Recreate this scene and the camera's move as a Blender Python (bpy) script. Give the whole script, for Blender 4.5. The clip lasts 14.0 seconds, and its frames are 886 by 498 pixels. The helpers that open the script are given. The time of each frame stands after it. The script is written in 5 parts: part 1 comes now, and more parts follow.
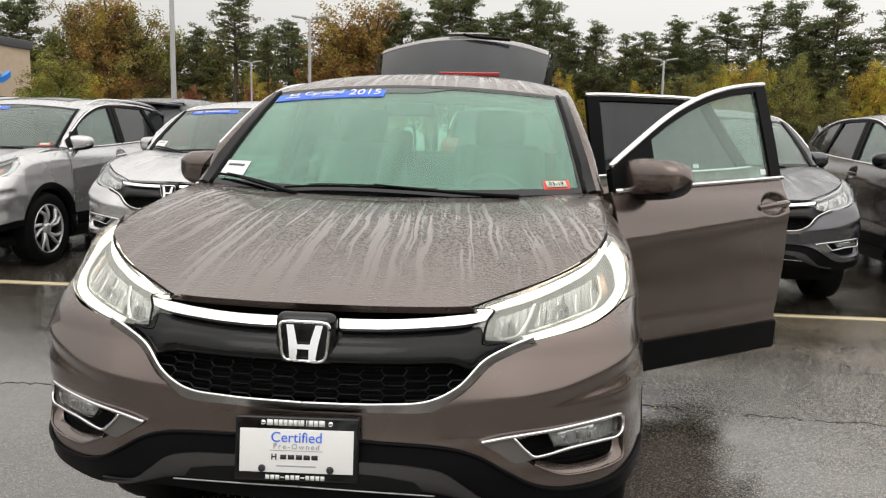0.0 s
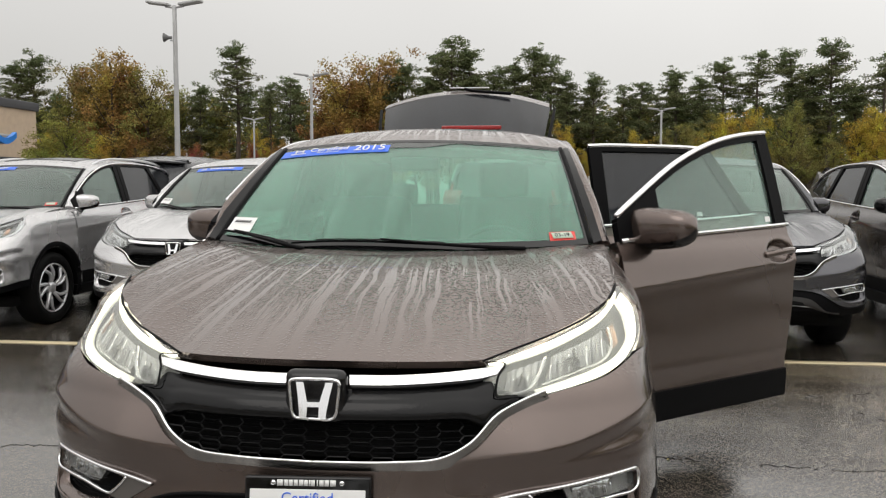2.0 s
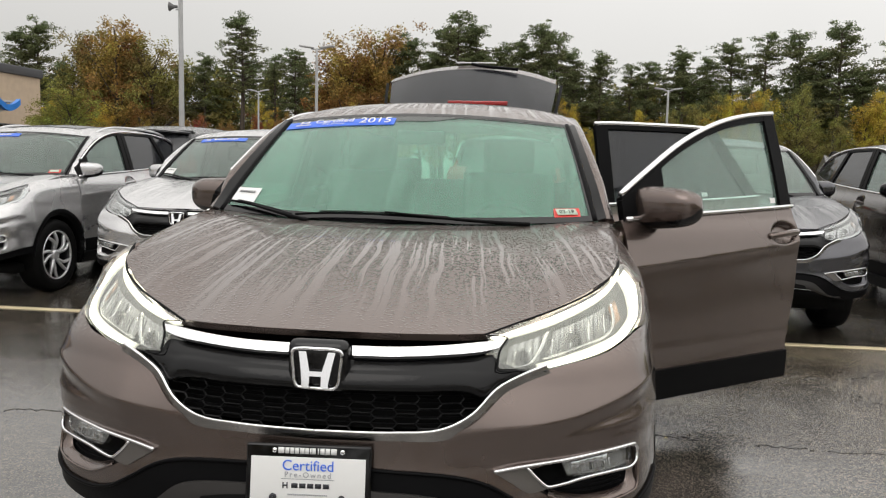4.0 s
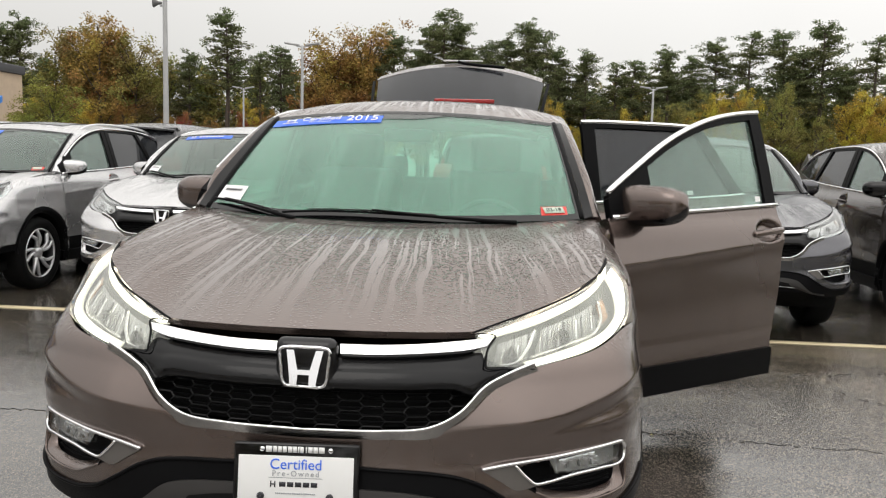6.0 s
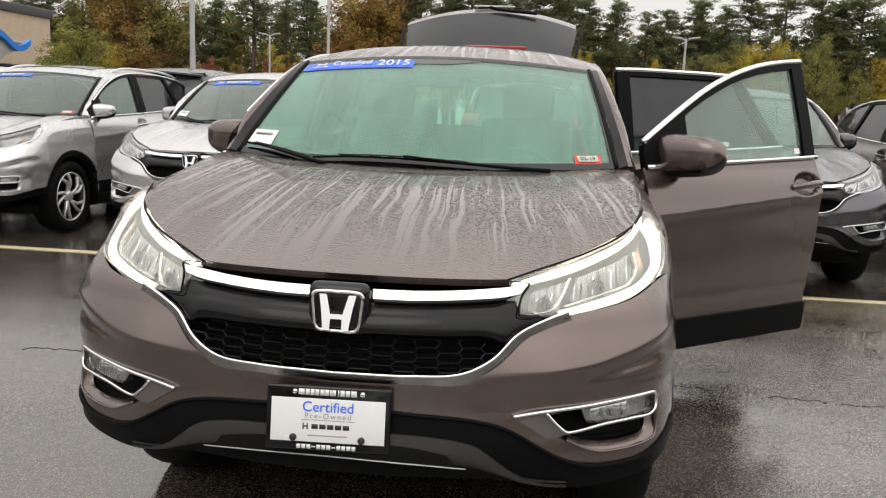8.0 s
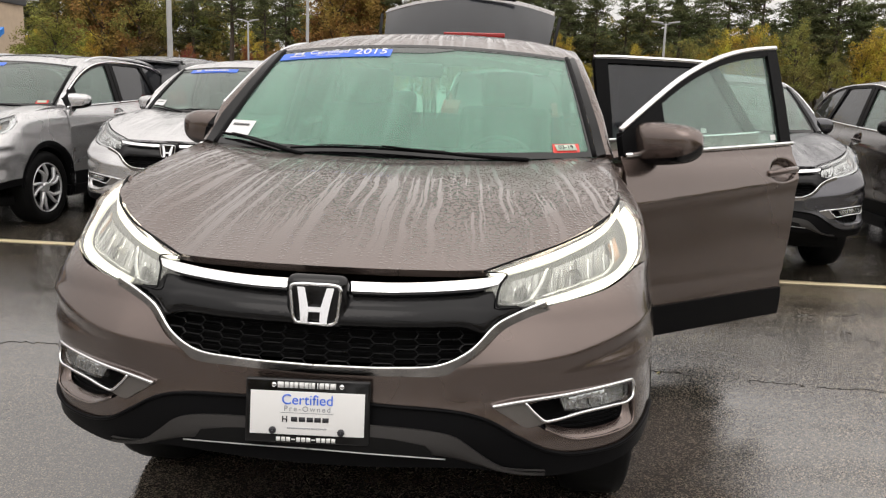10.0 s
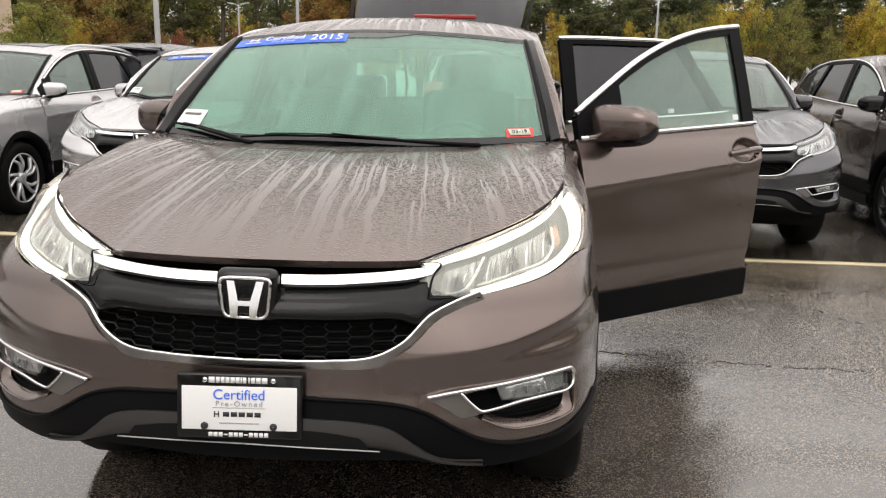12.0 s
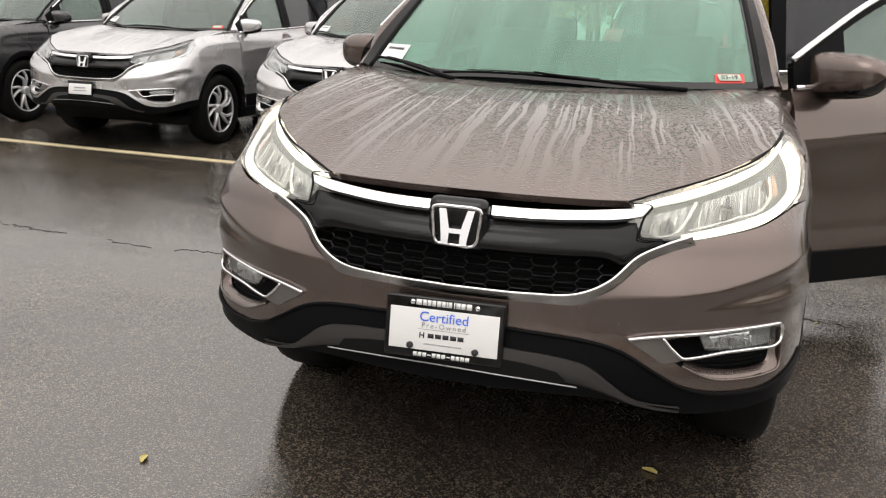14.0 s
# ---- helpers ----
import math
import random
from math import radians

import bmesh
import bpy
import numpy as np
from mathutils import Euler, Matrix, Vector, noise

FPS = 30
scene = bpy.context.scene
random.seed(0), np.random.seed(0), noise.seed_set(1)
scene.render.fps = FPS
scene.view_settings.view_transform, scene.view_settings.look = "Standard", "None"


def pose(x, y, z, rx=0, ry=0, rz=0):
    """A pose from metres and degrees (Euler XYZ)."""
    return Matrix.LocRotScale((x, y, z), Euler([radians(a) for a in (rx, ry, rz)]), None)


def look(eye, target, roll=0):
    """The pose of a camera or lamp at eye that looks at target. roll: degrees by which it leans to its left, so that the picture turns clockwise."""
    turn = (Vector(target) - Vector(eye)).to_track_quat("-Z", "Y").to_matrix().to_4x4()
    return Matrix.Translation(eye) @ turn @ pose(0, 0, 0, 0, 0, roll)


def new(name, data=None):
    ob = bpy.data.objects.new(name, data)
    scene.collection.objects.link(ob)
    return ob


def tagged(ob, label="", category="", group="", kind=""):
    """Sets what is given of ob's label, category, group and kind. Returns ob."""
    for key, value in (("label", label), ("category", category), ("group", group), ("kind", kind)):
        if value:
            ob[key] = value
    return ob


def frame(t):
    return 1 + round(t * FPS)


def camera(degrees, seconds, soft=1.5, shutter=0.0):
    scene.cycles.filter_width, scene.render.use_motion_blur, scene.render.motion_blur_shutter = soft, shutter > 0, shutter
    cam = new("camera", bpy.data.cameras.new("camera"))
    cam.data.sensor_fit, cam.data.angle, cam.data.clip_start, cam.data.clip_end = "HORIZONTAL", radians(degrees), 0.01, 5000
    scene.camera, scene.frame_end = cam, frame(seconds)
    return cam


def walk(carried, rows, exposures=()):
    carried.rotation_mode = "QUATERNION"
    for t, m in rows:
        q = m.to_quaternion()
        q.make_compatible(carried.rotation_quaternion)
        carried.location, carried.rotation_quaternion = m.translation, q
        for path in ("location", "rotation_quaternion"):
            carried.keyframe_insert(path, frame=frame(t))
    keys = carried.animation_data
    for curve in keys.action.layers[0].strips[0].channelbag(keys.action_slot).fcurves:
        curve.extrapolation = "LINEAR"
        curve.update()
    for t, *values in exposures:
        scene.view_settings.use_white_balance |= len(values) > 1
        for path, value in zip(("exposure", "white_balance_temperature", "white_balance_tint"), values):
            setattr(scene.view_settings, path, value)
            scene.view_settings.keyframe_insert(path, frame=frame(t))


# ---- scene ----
cam = camera(57.25, 14.0, 1.2)
PATH = [
    (0, (0.5569, -1.9082, 1.3281), (0.3404, 0.0600, 1.0461), 1.21),
    (0.5, (0.5391, -1.9060, 1.3293), (0.3277, 0.0685, 1.0913), 0.38),
    (1, (0.5439, -1.9040, 1.3357), (0.3408, 0.0759, 1.1391), -0.22),
    (1.5, (0.5481, -1.9103, 1.3384), (0.3412, 0.0725, 1.1786), -0.25),
    (2, (0.5411, -1.9075, 1.3340), (0.3147, 0.0735, 1.1778), 0.15),
    (2.5, (0.5363, -1.9024, 1.3305), (0.2906, 0.0744, 1.1518), 0.62),
    (3, (0.5392, -1.9077, 1.3230), (0.2945, 0.0658, 1.1107), 1.37),
    (5.5, (0.5294, -1.9098, 1.3287), (0.3201, 0.0678, 1.1152), 1.14),
    (6, (0.5300, -1.9097, 1.3251), (0.3340, 0.0687, 1.1073), 1.47),
    (6.5, (0.5412, -1.9085, 1.3206), (0.3609, 0.0675, 1.0696), 1.04),
    (7, (0.5248, -1.8966, 1.3186), (0.3131, 0.0732, 1.0452), 0.78),
    (7.5, (0.5127, -1.8905, 1.3201), (0.2773, 0.0725, 1.0181), 1.57),
    (8, (0.5020, -1.8883, 1.3088), (0.2528, 0.0669, 0.9696), 2.19),
    (10.5, (0.5251, -1.8874, 1.3244), (0.3615, 0.0669, 0.9322), 1.48),
    (11, (0.5683, -1.8819, 1.3217), (0.4982, 0.0675, 0.8799), 1.25),
    (11.5, (0.5958, -1.8543, 1.3350), (0.5622, 0.0954, 0.8906), 0.92),
    (12, (0.6746, -1.8408, 1.3426), (0.4773, 0.1057, 0.9273), 0.86),
    (12.5, (0.7752, -1.8821, 1.3448), (0.3446, 0.0184, 0.8944), 0.72),
    (13, (0.8167, -1.9027, 1.3413), (0.2871, -0.0317, 0.8737), -0.13),
    (13.5, (0.7687, -1.9047, 1.3260), (0.1951, -0.0563, 0.8214), 0.73),
    (14, (0.5437, -1.8872, 1.3032), (-0.0118, -0.0444, 0.7599), 2.33),
]
EXPOSURES = ((0.0, -0.02, 6540, 10), (1.0, 0.0, 6540, 10), (1.5, -0.15, 6520, 10), (2.5, -0.24, 6500, 10), (3.0, -0.27, 6500, 10), (5.5, 0.03, 6500, 10), (6.5, -0.02, 6500, 10),
             (7.5, 0.02, 6500, 10),
             (8.0, -0.03, 6540, 11), (10.5, -0.05, 6620, 13), (11.5, 0.14, 6640, 14), (12.5, 0.12, 6640, 13), (14.0, 0.06, 6660, 13))
walk(cam, [(t, look(eye, target, roll)) for t, eye, target, roll in PATH], EXPOSURES)

# ---- world and light: a wet overcast day ----
world = bpy.data.worlds.new("overcast_sky")
scene.world = world
world.use_nodes = True
wn, wl = world.node_tree.nodes, world.node_tree.links
sky = wn.new("ShaderNodeTexSky")
sky.sky_type, sky.sun_disc = "NISHITA", False
sky.sun_elevation, sky.sun_rotation = radians(48), radians(200)
cloud = wn.new("ShaderNodeMixRGB")
cloud.inputs[0].default_value = 0.94
cloud.inputs[2].default_value = (6.18, 6.02, 5.74, 1)
# an overcast sky is three times as bright overhead as at the horizon
sky_dir, sky_z, rise = wn.new("ShaderNodeTexCoord"), wn.new("ShaderNodeSeparateXYZ"), wn.new("ShaderNodeMapRange")
rise.inputs[1].default_value, rise.inputs[2].default_value = 0.0, 1.0
rise.inputs[3].default_value, rise.inputs[4].default_value = 1.22, 3.0
wl.new(sky_dir.outputs["Generated"], sky_z.inputs[0])
wl.new(sky_z.outputs[2], rise.inputs[0])
dome = wn.new("ShaderNodeMixRGB")
dome.blend_type, dome.inputs[0].default_value = "MULTIPLY", 1.0
soft_noise = wn.new("ShaderNodeTexNoise")
soft_noise.inputs["Scale"].default_value = 1.6
soft_noise.inputs["Detail"].default_value = 3
ramp = wn.new("ShaderNodeMapRange")
ramp.inputs[1].default_value, ramp.inputs[2].default_value = 0.3, 0.7
ramp.inputs[3].default_value, ramp.inputs[4].default_value = 0.93, 1.05
veil = wn.new("ShaderNodeMixRGB")
veil.blend_type, veil.inputs[0].default_value = "MULTIPLY", 1.0
wl.new(sky.outputs[0], cloud.inputs[1])
wl.new(soft_noise.outputs[0], ramp.inputs[0])
wl.new(cloud.outputs[0], veil.inputs[1])
wl.new(ramp.outputs[0], veil.inputs[2])
wl.new(veil.outputs[0], dome.inputs[1])
wl.new(rise.outputs[0], dome.inputs[2])
# the cloud is thinner on the sun's side
sunward, side_gain, tilt = wn.new("ShaderNodeVectorMath"), wn.new("ShaderNodeMapRange"), wn.new("ShaderNodeMixRGB")
sunward.operation = "DOT_PRODUCT"
sunward.inputs[1].default_value = (0.80, -0.35, 0.40)
side_gain.inputs[1].default_value, side_gain.inputs[2].default_value = -0.8, 0.9
side_gain.inputs[3].default_value, side_gain.inputs[4].default_value = 0.86, 1.28
tilt.blend_type, tilt.inputs[0].default_value = "MULTIPLY", 1.0
wl.new(sky_dir.outputs["Generated"], sunward.inputs[0])
wl.new(sunward.outputs["Value"], side_gain.inputs[0])
wl.new(dome.outputs[0], tilt.inputs[1])
wl.new(side_gain.outputs[0], tilt.inputs[2])
wl.new(tilt.outputs[0], wn["Background"].inputs[0])
wn["Background"].inputs[1].default_value = 0.1

sun = new("sun", bpy.data.lights.new("sun", "SUN"))
sun.data.energy, sun.data.angle, sun.data.color = 0.6, radians(40), (1, 0.97, 0.93)
sun.matrix_world = look((-4, -8, 14), (0, 3, 0))


# ---- materials ----
MATS = {}


def mat(name, color, rough=0.5, metal=0.0, coat=0.0, vary=0.12, scale=9.0, bump=0.0, bump_scale=60.0, emit=0.0, island=0.0, coords="Object", stretch=(1, 1, 1), spec=0.5, thin=0.0):
    """A surface with broad and fine variation of tone, gloss and relief."""
    if name in MATS:
        return MATS[name]
    m = MATS[name] = bpy.data.materials.new(name)
    m.use_nodes = True
    n, l = m.node_tree.nodes, m.node_tree.links
    p = n["Principled BSDF"]
    p.inputs["Metallic"].default_value = metal
    p.inputs["Coat Weight"].default_value = coat
    p.inputs["Specular IOR Level"].default_value = spec
    p.inputs["Coat Roughness"].default_value = 0.05
    co, mp = n.new("ShaderNodeTexCoord"), n.new("ShaderNodeMapping")
    mp.inputs["Scale"].default_value = stretch
    l.new(co.outputs[coords], mp.inputs[0])
    broad, fine = n.new("ShaderNodeTexNoise"), n.new("ShaderNodeTexNoise")
    broad.inputs["Scale"].default_value, fine.inputs["Scale"].default_value = scale * 0.25, scale * 6
    broad.inputs["Detail"].default_value, fine.inputs["Detail"].default_value = 4, 2
    l.new(mp.outputs[0], broad.inputs[0])
    l.new(mp.outputs[0], fine.inputs[0])
    add = n.new("ShaderNodeMath")
    add.operation = "MULTIPLY_ADD"
    add.inputs[1].default_value = 0.35
    l.new(fine.outputs[0], add.inputs[0])
    l.new(broad.outputs[0], add.inputs[2])
    tone = n.new("ShaderNodeMapRange")
    tone.inputs[1].default_value, tone.inputs[2].default_value = 0.35, 1.0
    tone.inputs[3].default_value, tone.inputs[4].default_value = 1 - vary, 1 + vary
    l.new(add.outputs[0], tone.inputs[0])
    mul = n.new("ShaderNodeMixRGB")
    mul.blend_type, mul.inputs[0].default_value = "MULTIPLY", 1.0
    mul.inputs[1].default_value = (*color, 1)
    l.new(tone.outputs[0], mul.inputs[2])
    last = mul.outputs[0]
    if island:
        geo, hue = n.new("ShaderNodeNewGeometry"), n.new("ShaderNodeHueSaturation")
        rng = n.new("ShaderNodeMapRange")
        rng.inputs[3].default_value, rng.inputs[4].default_value = 1 - island, 1 + island
        l.new(geo.outputs["Random Per Island"], rng.inputs[0])
        l.new(rng.outputs[0], hue.inputs["Value"])
        turn = n.new("ShaderNodeMapRange")
        turn.inputs[1].default_value, turn.inputs[2].default_value = 0.3, 0.7
        turn.inputs[3].default_value, turn.inputs[4].default_value = 0.465, 0.57
        l.new(broad.outputs[0], turn.inputs[0])
        l.new(turn.outputs[0], hue.inputs["Hue"])
        l.new(last, hue.inputs["Color"])
        last = hue.outputs[0]
    l.new(last, p.inputs["Base Color"])
    rr = n.new("ShaderNodeMapRange")
    rr.inputs[3].default_value, rr.inputs[4].default_value = rough * 0.8, min(1, rough * 1.2)
    l.new(broad.outputs[0], rr.inputs[0])
    l.new(rr.outputs[0], p.inputs["Roughness"])
    if bump:
        tex, b = n.new("ShaderNodeTexNoise"), n.new("ShaderNodeBump")
        tex.inputs["Scale"].default_value, tex.inputs["Detail"].default_value = bump_scale, 3
        b.inputs["Strength"].default_value, b.inputs["Distance"].default_value = bump, 0.01
        l.new(mp.outputs[0], tex.inputs[0])
        l.new(tex.outputs[0], b.inputs["Height"])
        l.new(b.outputs[0], p.inputs["Normal"])
    if thin:
        tl, mx = n.new("ShaderNodeBsdfTranslucent"), n.new("ShaderNodeMixShader")
        mx.inputs[0].default_value = thin
        l.new(last, tl.inputs[0])
        l.new(p.outputs[0], mx.inputs[1])
        l.new(tl.outputs[0], mx.inputs[2])
        l.new(mx.outputs[0], n["Material Output"].inputs[0])
    if emit:
        p.inputs["Emission Color"].default_value = (*color, 1)
        p.inputs["Emission Strength"].default_value = emit
    return m


def wet_paint(name, color, metal=0.7):
    """Car paint after rain: on flat panels runs of clear water between fields of beads; clean flake elsewhere."""
    m = mat(name, color, rough=0.27, metal=metal, coat=1.0, vary=0.08, scale=5)
    n, l = m.node_tree.nodes, m.node_tree.links
    p = n["Principled BSDF"]
    co, mp = n.new("ShaderNodeTexCoord"), n.new("ShaderNodeMapping")
    mp.inputs["Scale"].default_value = (52, 1.1, 3)
    warp, shift = n.new("ShaderNodeTexNoise"), n.new("ShaderNodeMixRGB")
    warp.inputs["Scale"].default_value, warp.inputs["Detail"].default_value = 4.0, 1
    shift.blend_type, shift.inputs[0].default_value = "LINEAR_LIGHT", 0.018
    # the runs fan out from the cowl
    apart, spread, out, meet = n.new("ShaderNodeSeparateXYZ"), n.new("ShaderNodeMath"), n.new("ShaderNodeMath"), n.new("ShaderNodeCombineXYZ")
    spread.operation, out.operation = "MULTIPLY_ADD", "DIVIDE"
    spread.inputs[1].default_value, spread.inputs[2].default_value = -0.35, 1.45
    l.new(co.outputs["Object"], warp.inputs[0])
    l.new(co.outputs["Object"], shift.inputs[1])
    l.new(warp.outputs["Color"], shift.inputs[2])
    l.new(shift.outputs[0], apart.inputs[0])
    l.new(apart.outputs[1], spread.inputs[0])
    l.new(apart.outputs[0], out.inputs[0])
    l.new(spread.outputs[0], out.inputs[1])
    for k, source in enumerate((out.outputs[0], apart.outputs[1], apart.outputs[2])):
        l.new(source, meet.inputs[k])
    l.new(meet.outputs[0], mp.inputs[0])
    runs = n.new("ShaderNodeTexNoise")
    runs.inputs["Scale"].default_value, runs.inputs["Detail"].default_value = 1.0, 3.0
    runs.inputs["Roughness"].default_value = 0.6
    l.new(mp.outputs[0], runs.inputs[0])
    edge = n.new("ShaderNodeMapRange")
    edge.inputs[1].default_value, edge.inputs[2].default_value = 0.51, 0.57
    l.new(runs.outputs[0], edge.inputs[0])
    geo, split, flat = n.new("ShaderNodeNewGeometry"), n.new("ShaderNodeSeparateXYZ"), n.new("ShaderNodeMapRange")
    l.new(geo.outputs["Normal"], split.inputs[0])
    l.new(split.outputs[2], flat.inputs[0])
    flat.inputs[1].default_value, flat.inputs[2].default_value = 0.50, 0.90
    # beads: size changes from place to place
    beads, dots = n.new("ShaderNodeTexVoronoi"), n.new("ShaderNodeMapRange")
    beads.inputs["Scale"].default_value = 98
    dots.inputs[1].default_value, dots.inputs[2].default_value = 0.14, 0.48
    dots.inputs[3].default_value, dots.inputs[4].default_value = 1.0, 0.0
    l.new(co.outputs["Object"], beads.inputs[0])
    l.new(beads.outputs["Distance"], dots.inputs[0])
    dry = n.new("ShaderNodeMath")
    dry.operation = "SUBTRACT"
    dry.inputs[0].default_value = 1.0
    l.new(edge.outputs[0], dry.inputs[1])
    # towards the front edge the wind has swept the panel even
    swept, level = n.new("ShaderNodeMapRange"), n.new("ShaderNodeMath")
    swept.inputs[1].default_value, swept.inputs[2].default_value = 0.15, 0.55
    swept.inputs[3].default_value, swept.inputs[4].default_value = 0.12, 1.0
    level.operation = "MULTIPLY"
    l.new(apart.outputs[1], swept.inputs[0])
    l.new(swept.outputs[0], level.inputs[0])
    high, upper = n.new("ShaderNodeMapRange"), n.new("ShaderNodeMath")
    high.inputs[1].default_value, high.inputs[2].default_value = 0.70, 0.84
    upper.operation = "MULTIPLY"
    l.new(apart.outputs[2], high.inputs[0])
    l.new(high.outputs[0], upper.inputs[0])
    l.new(flat.outputs[0], upper.inputs[1])
    l.new(upper.outputs[0], level.inputs[1])
    beaded = n.new("ShaderNodeMath")
    beaded.operation = "MULTIPLY"
    l.new(dry.outputs[0], beaded.inputs[0])
    l.new(level.outputs[0], beaded.inputs[1])
    least = n.new("ShaderNodeMath")
    least.operation = "MAXIMUM"
    least.inputs[1].default_value = 0.013
    l.new(beaded.outputs[0], least.inputs[0])
    where = n.new("ShaderNodeMath")
    where.operation = "MULTIPLY"
    l.new(dots.outputs[0], where.inputs[0])
    l.new(least.outputs[0], where.inputs[1])
    b = n.new("ShaderNodeBump")
    b.inputs["Strength"].default_value, b.inputs["Distance"].default_value = 1.0, 0.0062
    l.new(where.outputs[0], b.inputs["Height"])
    l.new(b.outputs[0], p.inputs["Coat Normal"])
    l.new(b.outputs[0], p.inputs["Normal"])
    cw = n.new("ShaderNodeMapRange")
    cw.inputs[3].default_value, cw.inputs[4].default_value = 1.0, 0.50
    l.new(beaded.outputs[0], cw.inputs[0])
    l.new(cw.outputs[0], p.inputs["Coat Weight"])
    return m


def pane(name, tint, fog=0.0, fog_color=(0.5, 0.6, 0.56), clear=1.0):
    """Window glass: tinted, sharply reflecting; fog adds a diffuse film, for mist and for sheen put into colour."""
    if name in MATS:
        return MATS[name]
    m = MATS[name] = bpy.data.materials.new(name)
    m.use_nodes = True
    n, l = m.node_tree.nodes, m.node_tree.links
    n.remove(n["Principled BSDF"])
    out = n["Material Output"]
    tr, gl, df, a, b = (n.new("ShaderNode" + k) for k in ("BsdfTransparent", "BsdfGlossy", "BsdfDiffuse", "MixShader", "MixShader"))
    tr.inputs[0].default_value = (*(clear * c for c in tint), 1)
    df.inputs[0].default_value = (*fog_color, 1)
    gl.inputs["Roughness"].default_value = 0.03
    lw, pw, fr = n.new("ShaderNodeLayerWeight"), n.new("ShaderNodeMath"), n.new("ShaderNodeMapRange")
    lw.inputs[0].default_value = 0.5
    pw.operation = "POWER"
    pw.inputs[1].default_value = 4.0
    fr.inputs[3].default_value, fr.inputs[4].default_value = 0.045, 1.0
    l.new(lw.outputs["Facing"], pw.inputs[0])
    l.new(pw.outputs[0], fr.inputs[0])
    co, mp, tex, rng = (n.new("ShaderNode" + k) for k in ("TexCoord", "Mapping", "TexNoise", "MapRange"))
    mp.inputs["Scale"].default_value = (13, 2.2, 2.2)
    tex.inputs["Scale"].default_value, tex.inputs["Detail"].default_value = 1.0, 5
    tex.inputs["Roughness"].default_value = 0.62
    rng.inputs[1].default_value, rng.inputs[2].default_value = 0.3, 0.7
    rng.inputs[3].default_value, rng.inputs[4].default_value = fog * 0.72, fog * 1.28
    l.new(co.outputs["Object"], mp.inputs[0])
    l.new(mp.outputs[0], tex.inputs[0])
    l.new(tex.outputs[0], rng.inputs[0])
    # narrow tracks where drops have run down
    thin, track, gap, once = (n.new("ShaderNode" + k) for k in ("Mapping", "TexNoise", "MapRange", "Math"))
    thin.inputs["Scale"].default_value = (75, 2.5, 2.5)
    track.inputs["Scale"].default_value, track.inputs["Detail"].default_value = 1.0, 2
    gap.inputs[1].default_value, gap.inputs[2].default_value = 0.34, 0.60
    gap.inputs[3].default_value, gap.inputs[4].default_value = 0.74, 1.08
    once.operation = "MULTIPLY"
    l.new(co.outputs["Object"], thin.inputs[0])
    l.new(thin.outputs[0], track.inputs[0])
    l.new(track.outputs[0], gap.inputs[0])
    l.new(gap.outputs[0], once.inputs[0])
    l.new(rng.outputs[0], once.inputs[1])
    # drops of many sizes that bend the sheen
    beads, spots, both, drop = n.new("ShaderNodeTexVoronoi"), n.new("ShaderNodeMapRange"), n.new("ShaderNodeMath"), n.new("ShaderNodeBump")
    beads.inputs["Scale"].default_value = 110
    spots.inputs[1].default_value, spots.inputs[2].default_value = 0.10, 0.32
    spots.inputs[3].default_value, spots.inputs[4].default_value = 1.6, 0.92
    both.operation = "MULTIPLY"
    drop.inputs["Strength"].default_value, drop.inputs["Distance"].default_value = 0.12, 0.002
    l.new(spots.outputs[0], drop.inputs["Height"])
    l.new(drop.outputs[0], gl.inputs["Normal"])
    l.new(co.outputs["Object"], beads.inputs[0])
    l.new(beads.outputs["Distance"], spots.inputs[0])
    l.new(spots.outputs[0], both.inputs[0])
    l.new(once.outputs[0], both.inputs[1])
    l.new(both.outputs[0], a.inputs[0])
    l.new(tr.outputs[0], a.inputs[1])
    l.new(df.outputs[0], a.inputs[2])
    l.new(fr.outputs[0], b.inputs[0])
    l.new(a.outputs[0], b.inputs[1])
    l.new(gl.outputs[0], b.inputs[2])
    l.new(b.outputs[0], out.inputs[0])
    return m


CHROME = mat("chrome", (0.82, 0.82, 0.83), 0.07, 1.0, vary=0.04)
GLOSS_BLACK = mat("gloss_black", (0.004, 0.004, 0.0045), 0.08, 0.0, bump=0.01, bump_scale=300, spec=0.42)
WET_BLACK = mat("wet_gloss_black", (0.004, 0.004, 0.0045), 0.08, 0.0, bump=0.08, bump_scale=130, spec=0.30)
PLASTIC = mat("black_plastic", (0.0045, 0.0045, 0.005), 0.42, 0.0, bump=0.08, bump_scale=400, spec=0.06)
GREY_PLASTIC = mat("grey_plastic", (0.034, 0.032, 0.031), 0.42, 0.1, bump=0.05, bump_scale=300, spec=0.4)
RUBBER = mat("rubber", (0.007, 0.007, 0.007), 0.6, bump=0.1, bump_scale=200, spec=0.08)
ALLOY = mat("alloy", (0.70, 0.70, 0.71), 0.32, 0.6)
DARK_ALLOY = mat("dark_alloy", (0.05, 0.05, 0.052), 0.3, 0.7)
UNDER = mat("underbody", (0.007, 0.007, 0.007), 0.9, spec=0.1)
WHITE = mat("white_print", (0.78, 0.78, 0.77), 0.4, vary=0.03)
BLUE = mat("blue_print", (0.045, 0.16, 0.75), 0.4, vary=0.03)
RED = mat("red_print", (0.65, 0.05, 0.04), 0.4, vary=0.05)
INK = mat("dark_ink", (0.02, 0.02, 0.025), 0.5)
GREY_INK = mat("grey_ink", (0.35, 0.36, 0.38), 0.5)
GREEN_INK = mat("pale_green_print", (0.55, 0.66, 0.55), 0.5)
